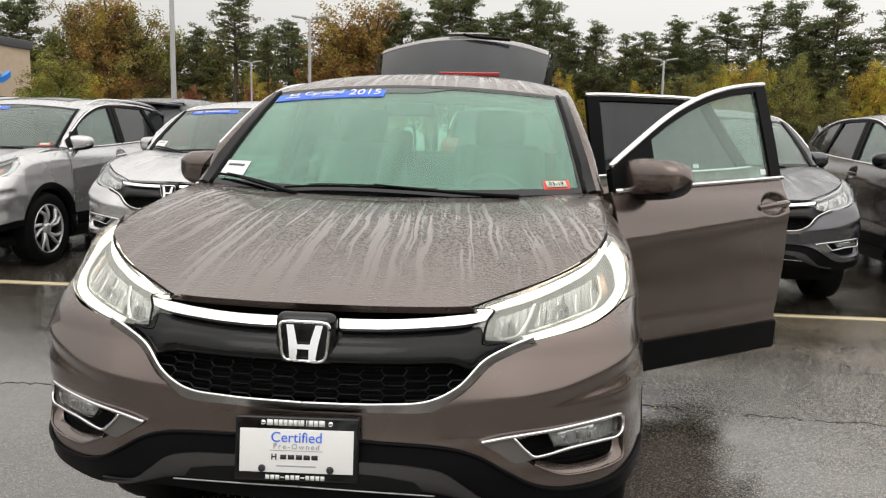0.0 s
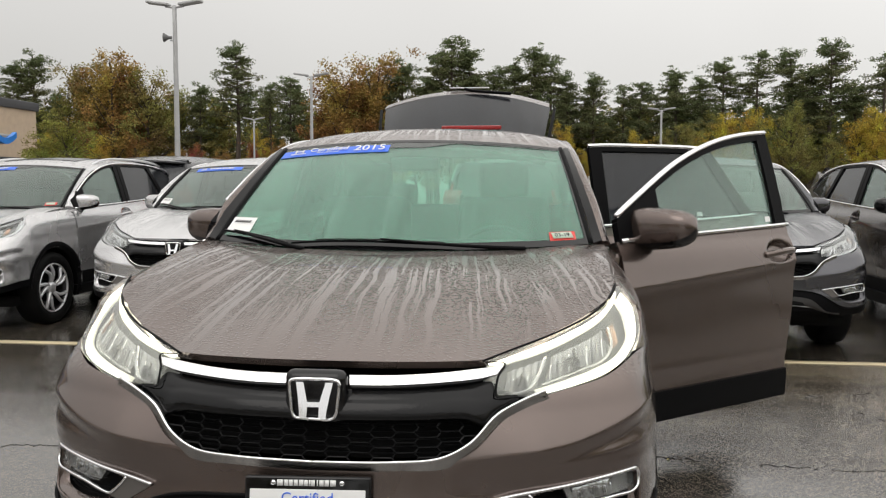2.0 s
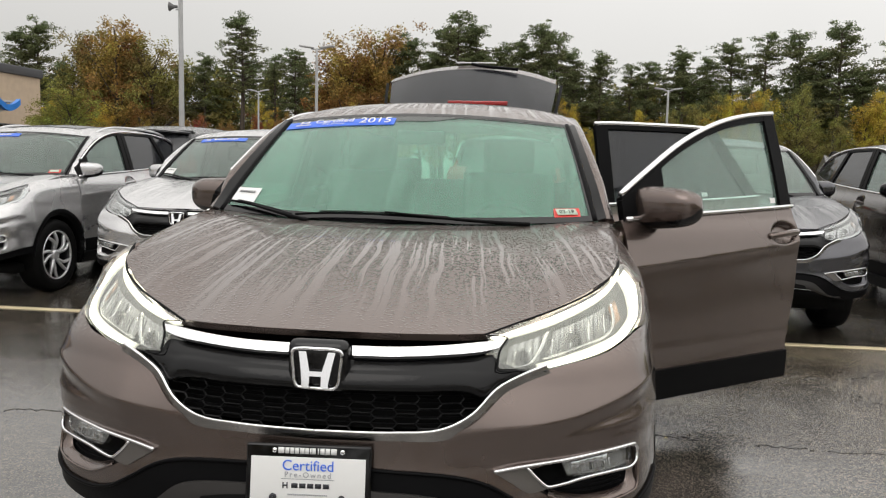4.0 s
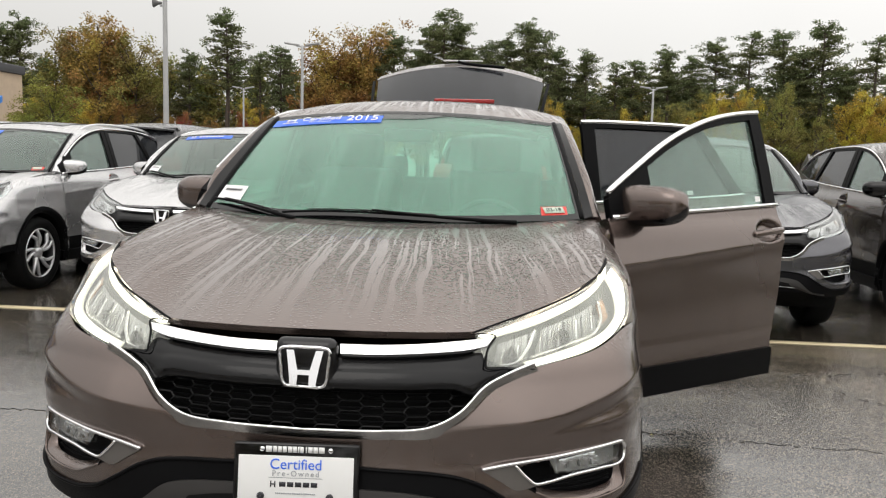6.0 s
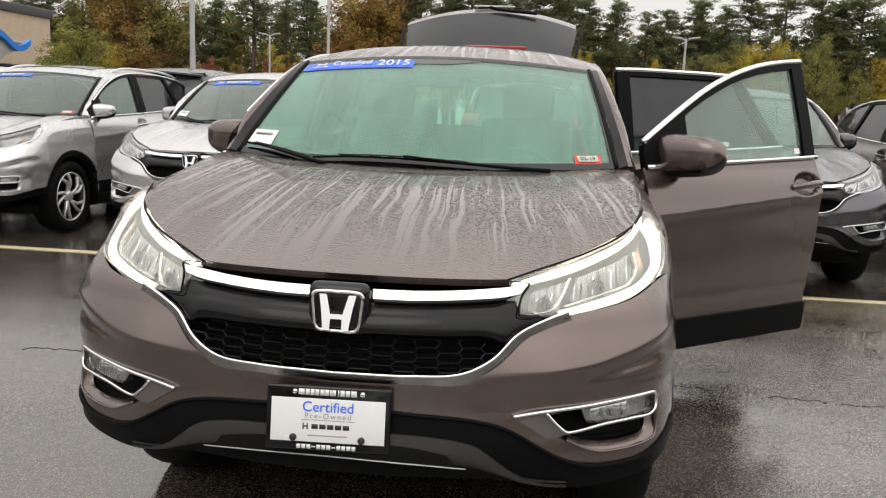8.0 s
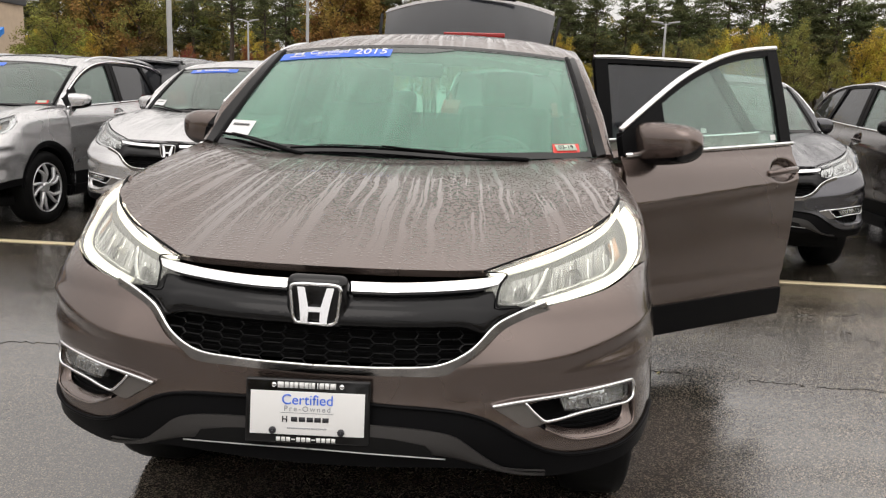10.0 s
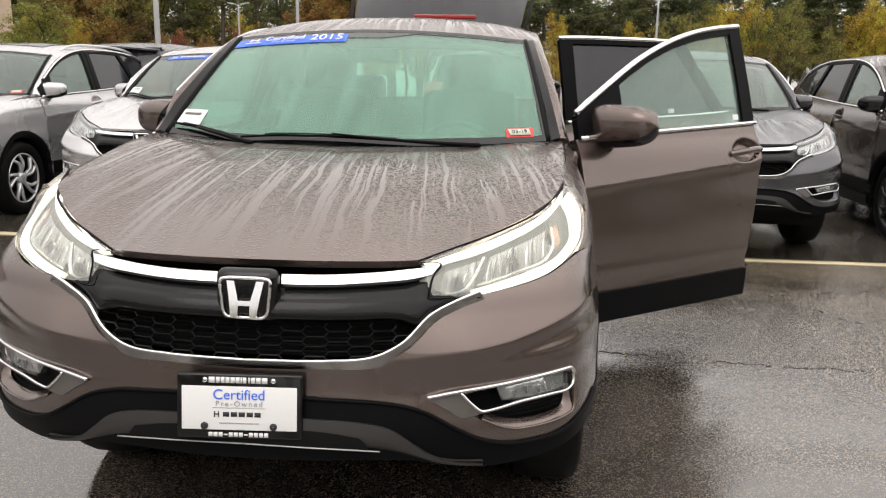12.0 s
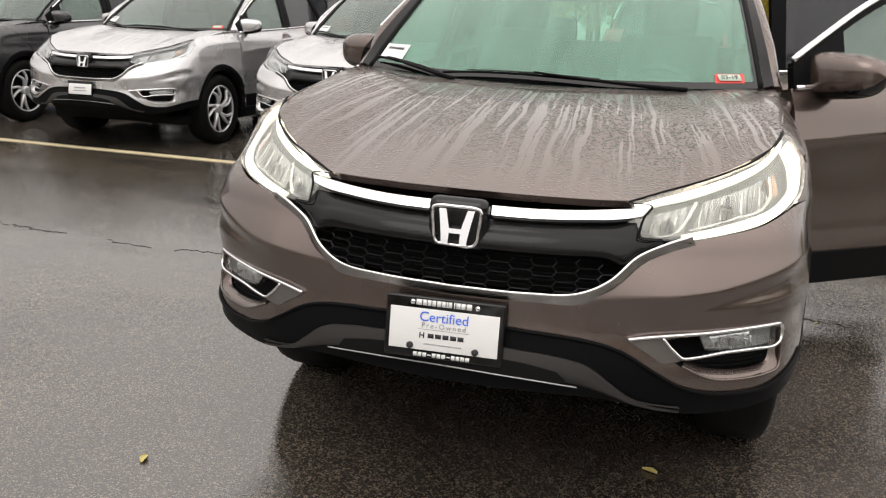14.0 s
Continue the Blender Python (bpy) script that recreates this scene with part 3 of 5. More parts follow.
    part("gasket", rim([(.430, .876), (.484, .869), (.466, .846), (.458, .806), (.52, .799), (.586, .797)], .006, .0028, side, 50), PLASTIC, h)
    part("gasket", rim([(.424, .880), (.52, .906), (.621, .931), (.75, .967), (.84, 1.001), (.930, 1.031)], .002, .0040, side, 50), PLASTIC, h)
    part("lens", skin(low, up, 40, 10, .002, .003, side), LENS if lit else CLEAR_LENS, h)


def front(car, paint, lit, bright=True):
    top = [(0, .634), (.20, .637), (.325, .645), (.40, .678), (.475, .744), (.573, .794), (.75, .826), (.90, .866), (1.0, .872), (1.26, .872)]
    bottom = [(0, .566), (.152, .560), (.38, .538), (.45, .515), (.52, .474), (.60, .432), (.70, .415), (.80, .420), (.92, .447), (1.05, .47), (1.26, .48)]
    for side in (-1, 1):
        part("bumper", skin(bottom, top, 110 if lit else 64, 72 if lit else 26, 0, .012, side, True, lambda p: not_arch(p) and not_pocket(p)), paint, car)
        part("lower_bumper", skin([(0, .400), (.40, .395), (.55, .364), (.64, .356), (.75, .364), (.92, .392), (1.05, .410), (1.20, .42)], bottom[:-1] + [(1.2, .478)], 80 if lit else 44, 14 if lit else 8, .002, .012, side, False, not_arch), PLASTIC, car)
        part("bumper_edge", rim(bottom[:-1], .004, .006, side, 90, .8), PLASTIC, car)
        # skid plate: stands proud above, turns under below, with a slot over a bright line
        g = ruled([(0, .415), (.25, .408), (.38, .392), (.47, .376), (.53, .369), (.59, .366)], [(0, .514), (.158, .511), (.29, .500), (.36, .482), (.42, .440), (.47, .404), (.53, .382), (.59, .372)], 70, 12)
        turn = .016 - .055 * np.clip((.62 - np.linspace(0, 1, 12)[None]) / .62, 0, 1) ** 1.6 + 0 * g[..., 0]
        sk = part("skid_plate", sheet(nose_out(side * g[..., 0], g[..., 1], turn, False), .012), GREY_PLASTIC, car)
        part("slot", skin([(0, .452), (.2, .447), (.305, .441)], [(0, .486), (.2, .481), (.285, .466)], 30, 5, .0195, .008, side), UNDER, sk)
        part("air_dam", skin([(0, .335), (.4, .330), (.52, .320)], [(0, .425), (.4, .410), (.56, .380)], 40, 5, -.075, .02, side), UNDER, car)
        part("lower_trim", rim([(0, .450), (.2, .445), (.26, .441), (.335, .434)], .0215, .0028, side, 30), mat("dull_trim", (0.42, 0.42, 0.42), 0.3, 0.6), car)
        path = [(0, .646), (.20, .649), (.322, .657), (.393, .689), (.467, .756), (.53, .785), (.590, .803)]
        # a bright edge over a down-turned, beaded flank; its dark ground reflection is in the colour
        inner = [(q - .005 * (q > .3), z + .007) for q, z in path]
        outer = [(q + .013 * (q > .3), z - .016 - .004 * (q > .3)) for q, z in path]
        g = ruled(outer, inner, 90, 7)
        lift = np.linspace(.001, .012, 7)[None] + 0 * g[..., 0]
        gt = part("grille_trim", sheet(nose_out(side * g[..., 0], g[..., 1], lift, False), .008), mat("shaded_chrome", (0.34, 0.33, 0.32), 0.20, 1.0, vary=0.4, scale=60, bump=0.2, bump_scale=240), car)
        part("trim_edge", rim(inner, .011, .0048, side, 90, .9), CHROME, gt)
        part("grille_wing", skin([(.085, .832), (.20, .833), (.32, .837), (.42, .843), (.462, .850)], [(.080, .852), (.20, .853), (.32, .857), (.42, .863), (.478, .866)], 40, 6, .006, .014, side), CHROME, car)
        # the band bulges below the chrome wing and leans back to it
        g = ruled([(.06, .748), (.28, .750), (.38, .748), (.428, .732), (.46, .757), (.52, .786)], [(.06, .830), (.28, .834), (.39, .840), (.445, .842), (.475, .822), (.52, .803)], 70, 20)
        t = np.linspace(0, 1, 20)[None] + 0 * g[..., 0]
        bulge = .013 * np.clip((.50 - g[..., 0]) / .10, 0, 1) * (np.sin(np.pi * np.clip(t / .62, 0, 1) ** .55) ** .8 - .9 * np.clip((t - .55) / .45, 0, 1)) - .004
        part("grille_band", sheet(nose_out(side * g[..., 0], g[..., 1], bulge, False), .010), WET_BLACK, car)
        # fog lamp
        edge = [(.451, .554), (.522, .564), (.65, .576), (.80, .589), (.845, .590), (.866, .572), (.865, .546), (.848, .534), (.78, .5305), (.692, .524), (.62, .513), (.592, .510), (.565, .528), (.535, .560)]
        ring = curve(list(POCKET) + [POCKET[0]], 90)
        mid = np.array((.715, .522))
        deep = np.array([nose_out(side * r[:, 0], r[:, 1], o, False) for r, o in ((ring, .002), (mid + (ring - mid) * .97, -.020), (mid + (ring - mid) * .90, -.050), (mid + (ring - mid) * .02, -.052))])
        fp = part("fog_pocket", sheet(deep, .003, out=tuple(nose_out(np.array([side * .715]), np.array([.522]), -.5, False)[0])), PLASTIC, car, "black hollow round the fog lamp")
        part("pocket_lip", rim(POCKET[1:11], .001, .0042, side, 80, .9), paint, fp)
        lip = curve(POCKET[1:10], 60)
        well = curve([(.600, .503), (.650, .483), (.690, .474), (.715, .472), (.770, .473), (.835, .481), (.850, .486), (.858, .498), (.862, .538)], 60)
        part("pocket_shelf", sheet(np.stack([nose_out(side * p[:, 0], p[:, 1], o, False) for p, o in ((lip, 0), (lip * .7 + well * .3, -.004), (well, -.026))], 1), .004, (0, .3, .3)), paint, fp)
        for z in (.486, .498, .510):
            part("fin", rim([(.628, z), (.72, z - .004), (.845, z + .003)], -.034, .0028, side, 20), PLASTIC, fp)
        f = part("fog_trim", rim(edge, .006, .0048, side, 140, .9), CHROME if bright else PLASTIC, car)
        part("trim_arm", rim(edge[:6], .007, .0066, side, 60, .8), CHROME if bright else PLASTIC, f)
        part("fog_panel", skin([(.453, .550), (.50, .521), (.545, .497), (.590, .505)], [(.456, .554), (.50, .559), (.535, .555), (.590, .511)], 20, 6, .004, .01, side), mat("fog_wedge", (0.13, 0.12, 0.112), 0.35, 0.5), f)
        part("fog_lamp", skin([(.655, .532), (.74, .529), (.850, .536)], [(.632, .565), (.74, .576), (.850, .584)], 24, 8, -.018, .02, side), mat("fog_reflector", (0.32, 0.32, 0.32), 0.22, 0.8, vary=0.3, scale=30, bump=0.6, bump_scale=40), f)
        g = ruled([(.668, .542), (.715, .553), (.768, .545)], [(.655, .567), (.715, .573), (.774, .578)], 60, 8)
        flute = -.013 + .005 * np.abs(np.sin(g[..., 0] * 150)) - .006 * np.linspace(-1, 1, 8)[None] ** 2
        part("reflector", sheet(nose_out(side * g[..., 0], g[..., 1], flute, False), .003), CHROME, f)
        for k in range(7):
            q = .665 + .019 * k
            part("rib", rim([(q, .538), (q - .004, .562 + .003 * (k % 3))], -.014, .0026, side, 4), (CHROME, LAMP_GREY)[k % 2], f)
        part("lens", skin([(.645, .530), (.74, .527), (.856, .534)], [(.628, .567), (.74, .579), (.856, .587)], 24, 8, -.004, .002, side), CLEAR_LENS, f)
        headlamp(car, side, lit)
        # wing with its arch
        foot = curve([(1.03, .873), (1.12, .874), (1.24, .874), (1.5, .874), (1.95, .874)], 60)
        foot = nose_out(foot[:, 0], foot[:, 1], 0, False)
        seam = curve([(.784, .65, 1.032), (.790, .70, 1.040), (.803, .86, 1.058), (.811, 1.05, 1.072), (.815, 1.32, 1.086)], 60)
        k = np.linspace(0, 1, 14)[None, :, None]
        fender = foot[:, None] * (1 - k) + seam[:, None] * k + np.sin(np.pi * k ** 1.15) * np.array([.026, -.006, .014])
        lamp = curve([(.930, .874), (1.014, .916), (1.040, .969), (.980, 1.023), (.945, 1.031)], 14)
        lamp = nose_out(lamp[:, 0], lamp[:, 1], 0, False)
        ahead = np.array([lamp + (fender[0] - lamp) * a for a in np.linspace(0, .93, 6)])
        part("wing", sheet(np.concatenate([ahead, fender]) * np.array([side, 1, 1]), .012), paint, car)
        corner = np.array([[(side * (.79 + .065 * k), 1.30 + .15 * t, 1.083 + .012 * t - .018 * k * k) for k in np.linspace(0, 1, 5)] for t in np.linspace(0, 1, 9)])
        part("wing_corner", sheet(corner, .03, (0, 1.2, 0)), paint, car)
        part("door_jamb", box(side * .825, 1.385, .70, .10, .09, .74, .02), paint, car)
        part("wing_lower", skin([(1.26, .30), (1.95, .30)], [(1.26, .874), (1.95, .874)], 50, 40, 0, .012, side, False, not_arch), paint, car)
        for n, y in enumerate(AXLES):
            a = np.linspace(-.22, math.pi + (.22 if n else -.10), 60)
            g = np.array([[(y + r * math.cos(t), .345 + r * math.sin(t)) for r in (.380, .40, .425, .445)] for t in a])
            if n == 0:
                q = lerp1(g[..., 0], (.25, .42, .66, 1.32), (.86, 1.05, 1.30, 1.95))
                P = nose_out(side * q, np.maximum(g[..., 1], .2), .002)
            else:
                P = side_point(g[..., 0], np.maximum(g[..., 1], .2), side, .010)
            P[:, 0, 0] -= side * .03
            part("arch_trim", sheet(P, .02), PLASTIC, car)
            liner = [(side * x, y + .40 * math.cos(t), .345 + .40 * math.sin(t)) for t in np.linspace(-.3, math.pi + (.3 if n else -.12), 24) for x in (.60, .89)]
            part("arch_liner", (liner, [(2 * i, 2 * i + 1, 2 * i + 3, 2 * i + 2) for i in range(23)]), UNDER, car)
    q = np.linspace(-.50, .50, 60)
    back = np.stack([np.stack([q, 0 * q + z], -1) for z in np.linspace(.645, .886, 12)], 1)
    part("grille_back", sheet(nose_out(back[..., 0], back[..., 1], -.085), .01), UNDER, car)
    # honeycomb
    cells = []
    a, b, e = .0345, .0225, .0122
    for c in range(-9, 10):
        for r in range(6):
            cx, cz = c * (a + b), .662 + r * 2 * e + (e if c % 2 else 0)
            if cz > .752 or abs(cx) > .338 + 1.25 * (cz - .665):
                continue
            ring = np.array([(cx - a, cz), (cx - b, cz + e), (cx + b, cz + e), (cx + a, cz), (cx + b, cz - e), (cx - b, cz - e), (cx - a, cz)])
            for p0, p1 in zip(ring[:-1], ring[1:]):
                P = nose_out(np.array([p0[0], p1[0]]), np.array([p0[1], p1[1]]), -.012)
                cells.append(tube(P, .0024, 2, 4))
    part("grille_mesh", join(*cells), mat("grille_bars", (0.004, 0.004, 0.0045), 0.25, spec=0.14), car, smooth=False)
    for z in (.668, .686, .704, .722, .740):
        part("grille_slat", rim([(-.40, z), (-.2, z), (0, z), (.2, z), (.40, z)], -.050, .0042, 1, 24), PLASTIC, car)
    # badge: a chrome frame with two uprights and a bar on a black plinth
    y = .030
    part("badge_plinth", moved(box(0, 0, 0, .158, .05, .136, .022), Matrix.Translation((0, .050, .806))), GLOSS_BLACK, car)
    frame_pts = [(-.046, -.049), (-.053, -.042), (-.060, 0), (-.0635, .034), (-.060, .044), (-.048, .0475), (0, .0485), (.048, .0475), (.060, .044), (.0635, .034), (.060, 0), (.053, -.042), (.046, -.049), (0, -.0505), (-.046, -.049)]
    m = Matrix.Translation((0, .022, .806)) @ pose(0, 0, 0, -3)
    em = part("badge", moved(tube([(x, 0, z) for x, z in frame_pts], .0052, 120, 8, .9), m), CHROME, car)
    def slab(pts, y0, y1):
        n = len(pts)
        v = [(x, y0 + .22 * z, z) for x, z in pts] + [(x * 1.05, y1, z) for x, z in pts]
        return v, [tuple(range(n))] + [(i, i + n, (i + 1) % n + n, (i + 1) % n) for i in range(n)]
    bars = [slab([(s * a, b) for a, b in ((.0475, .043), (.031, .043), (.0275, .038), (.0165, -.004), (.0150, -.012), (.0148, -.024), (.0155, -.046), (.033, -.046), (.0345, -.030), (.0400, .005))], -.008, .008) for s in (-1, 1)]
    bars.append(slab([(-.0170, -.007), (.0170, -.007), (.0155, -.011), (.0152, -.019), (-.0152, -.019), (-.0155, -.011)], -.007, .008))
    part("badge_inlay", moved(join(*bars), m), CHROME, em, smooth=False)


def number_plate(car, dealer):
    """The dealer's card in a black frame, upright on the bumper."""
    m = Matrix.Translation((-.004, -.030, .544)) @ pose(0, 0, 0, 90 - 8, 0, 4)
    if not dealer:
        m = m @ Matrix.Translation((0, .012, 0)) @ Matrix.Diagonal((.84, .88, 1, 1))
    fr = part("plate_frame", moved(box(0, 0, 0, .311, .162, .016, .006), m), GLOSS_BLACK, car, "black frame with a white card")
    part("plate_card", moved(box(0, -.004, .009, .284, .108, .003, .001), m), WHITE, fr)
    if not dealer:
        part("print_bar", moved(box(0, .01, .0112, .14, .014, .0008), m), GREY_INK, fr)
        part("print_bar", moved(box(0, -.02, .0112, .16, .010, .0008), m), GREY_INK, fr)
        return
    part("lettering", moved(text_mesh("Certified", .036, Matrix.Translation((0, .029, .0113))), m), BLUE, fr, "blue lettering")
    part("lettering", moved(text_mesh("Pre-Owned", .019, Matrix.Translation((0, .007, .0113)), 1.35), m), GREY_INK, fr)
    part("print_bar", moved(box(0, -.003, .011, .132, .0012, .0008), m), GREY_INK, fr)
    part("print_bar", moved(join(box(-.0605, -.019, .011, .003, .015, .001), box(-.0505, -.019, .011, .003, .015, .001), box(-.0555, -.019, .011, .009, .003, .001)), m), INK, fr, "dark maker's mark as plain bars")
    part("print_bar", moved(join(*[box(-.032 + .0195 * k, -.019, .011, .0155, .0115, .001) for k in range(5)]), m), INK, fr, "dark maker's mark as plain bars")
    part("print_bar", moved(join(*[box(-.047 + .0045 * k, -.041, .011, .0032, .0035, .0008) for k in range(22)]), m), GREY_INK, fr)
    part("print_bar", moved(join(*[box(x, .0655, .0085, w, .0145, .002) for x, w in ((-.068, .015), (-.053, .010), (-.041, .010), (-.029, .010), (-.016, .011), (-.004, .010), (.005, .004), (.013, .009), (.024, .003), (.034, .011), (.047, .011), (.062, .014))]), m), WHITE, fr, "white dealer mark on the frame as plain bars")
    part("print_bar", moved(join(*[box(-.071 + .0125 * k, -.070, .0085, .0098, .0105 if k not in (3, 7) else .003, .002) for k in range(12)]), m), WHITE, fr, "white numbers as plain bars")
    for x in (-.085, .085):
        part("bolt", moved(lathe([(0, .009), (.004, .009), (.005, .004), (.005, .001)], 14), m @ Matrix.Translation((x, -.048, .010)) @ pose(0, 0, 0, 0, -90)), INK, fr)
        part("bolt", moved(lathe([(0, .006), (.004, .006), (.005, .001)], 12), m @ Matrix.Translation((x * .99, .066, .008)) @ pose(0, 0, 0, 0, -90)), CHROME, fr)


def mirror(parent, side, paint, m=None, x=.785, y=1.53, z=1.155, size=1.0):
    """Door mirror: a rounded housing, painted above and black below, on a foot."""
    m = m or Matrix()
    u, v = np.linspace(-1, 1, 26), np.linspace(0, 2 * np.pi, 28)
    U, V = np.meshgrid(u, v, indexing="ij")
    r = (1 - np.abs(U) ** 3.6) ** .42
    cx, cz = U * .130 * size, 0 * U
    k = np.sign(np.cos(V)) * np.abs(np.cos(V)) ** .70
    s = np.sign(np.sin(V)) * np.abs(np.sin(V)) ** .70
    P = np.stack([side * (x + .125 + cx), y + k * r * .062 * np.where(k > 0, .75, 1.15) + .035 * U, z + s * r * min(1, size) * (.084 - .012 * U) + .006 * U], -1)
    nb = 28
    def strip(lo, hi):
        verts = P.reshape(-1, 3)
        f = [(i * nb + j % nb, (i + 1) * nb + j % nb, (i + 1) * nb + (j + 1) % nb, i * nb + (j + 1) % nb) for i in range(25) for j in range(lo, hi)]
        if side < 0:
            f = [q[::-1] for q in f]
        return [tuple(m @ Vector(p)) for p in verts], f
    hs = part("mirror", strip(-1, 16), paint, parent, "door mirror with painted cap")
    part("mirror_shell", strip(16, 27), GLOSS_BLACK, hs)
    part("mirror_foot", moved(join(box(side * (x - .015), y, z - .055, .16, .06, .045, .014)), m), PLASTIC, hs)
    part("mirror_glass", moved(box(side * (x + .13), y + .047, z, .19, .006, .105, .002), m), CHROME, hs)


def wipers(car):
    for a, b, c, d in (((-.735, .060), (-.36, -.022), -.60, -.34), ((-.40, .004), (.30, .004), -.04, .50)):
        bow = .010 if c < -.3 else .030
        pts = [screen_point(np.array(a[0] / .765 + (b[0] - a[0]) / .765 * t), np.array(a[1] + (b[1] - a[1]) * t + bow * math.sin(math.pi * t ** .8)), .018) for t in np.linspace(0, 1, 8)]
        w = part("wiper", tube(pts, .0055, 30, 6, .9), PLASTIC, car, "black wiper arm and blade")
        part("wiper_spine", tube([p + np.array([0, -.004, .008]) for p in pts[1:7]], (.004, .005), 24, 6, .7), GLOSS_BLACK, w)
        p2 = [screen_point(np.array((c + (d - c) * t) / .765), np.array(.02 - .055 * t if c < -.3 else .030 - .062 * t), .034 - .012 * t) for t in np.linspace(0, 1, 6)]
        part("wiper_arm", tube(p2, (.006, .013), 16, 6, .7), PLASTIC, w)


def interior(car):
    part("dashboard", sheet(np.array([[(x, 1.20 + .16 * (x / .7) ** 2 + t * .42, 1.085 - .04 * t + .05 * math.sin(t * 3)) for t in np.linspace(0, 1, 8)] for x in np.linspace(-.72, .72, 20)]), .1, (0, 2, 0)), TRIM, car)
    w = part("steering_wheel", moved(lathe([(0, .17), (.014, .184), (.028, .17), (.014, .156), (0, .17)], 32), Matrix.Translation((.37, 1.78, 1.0)) @ pose(0, 0, 0, 0, 0, -90) @ pose(0, 0, 0, 0, 25)), TRIM, car)
    part("wheel_hub", moved(box(0, 0, 0, .04, .3, .07, .015), Matrix.Translation((.37, 1.77, 1.0)) @ pose(0, 0, 0, 0, 0, -90) @ pose(0, 0, 0, 0, 25)), TRIM, w)
    for x in (-.37, .37):
        s = part("seat", join(box(x, 2.05, .62, .5, .52, .16, .05), moved(box(0, 0, 0, .48, .13, .66, .05), Matrix.Translation((x, 2.38, .95)) @ pose(0, 0, 0, -14))), CLOTH, car)
        part("headrest", moved(box(0, 0, 0, .27, .10, .19, .04), Matrix.Translation((x, 2.46, 1.36)) @ pose(0, 0, 0, -8)), CLOTH, s)
    b = part("rear_seat", join(box(0, 3.0, .62, 1.25, .5, .16, .05), moved(box(0, 0, 0, 1.22, .13, .6, .05), Matrix.Translation((0, 3.28, .92)) @ pose(0, 0, 0, -14))), CLOTH, car)
    for x in (-.36, .36):
        part("headrest", box(x, 3.36, 1.27, .25, .1, .15, .04), CLOTH, b)
    part("inner_mirror", box(0, 1.72, 1.43, .22, .03, .06, .012), TRIM, car)
    part("cabin_floor", box(0, 2.6, .38, 1.6, 3.2, .05), UNDER, car)
    part("firewall", box(0, 1.22, .7, 1.5, .04, .68), UNDER, car)


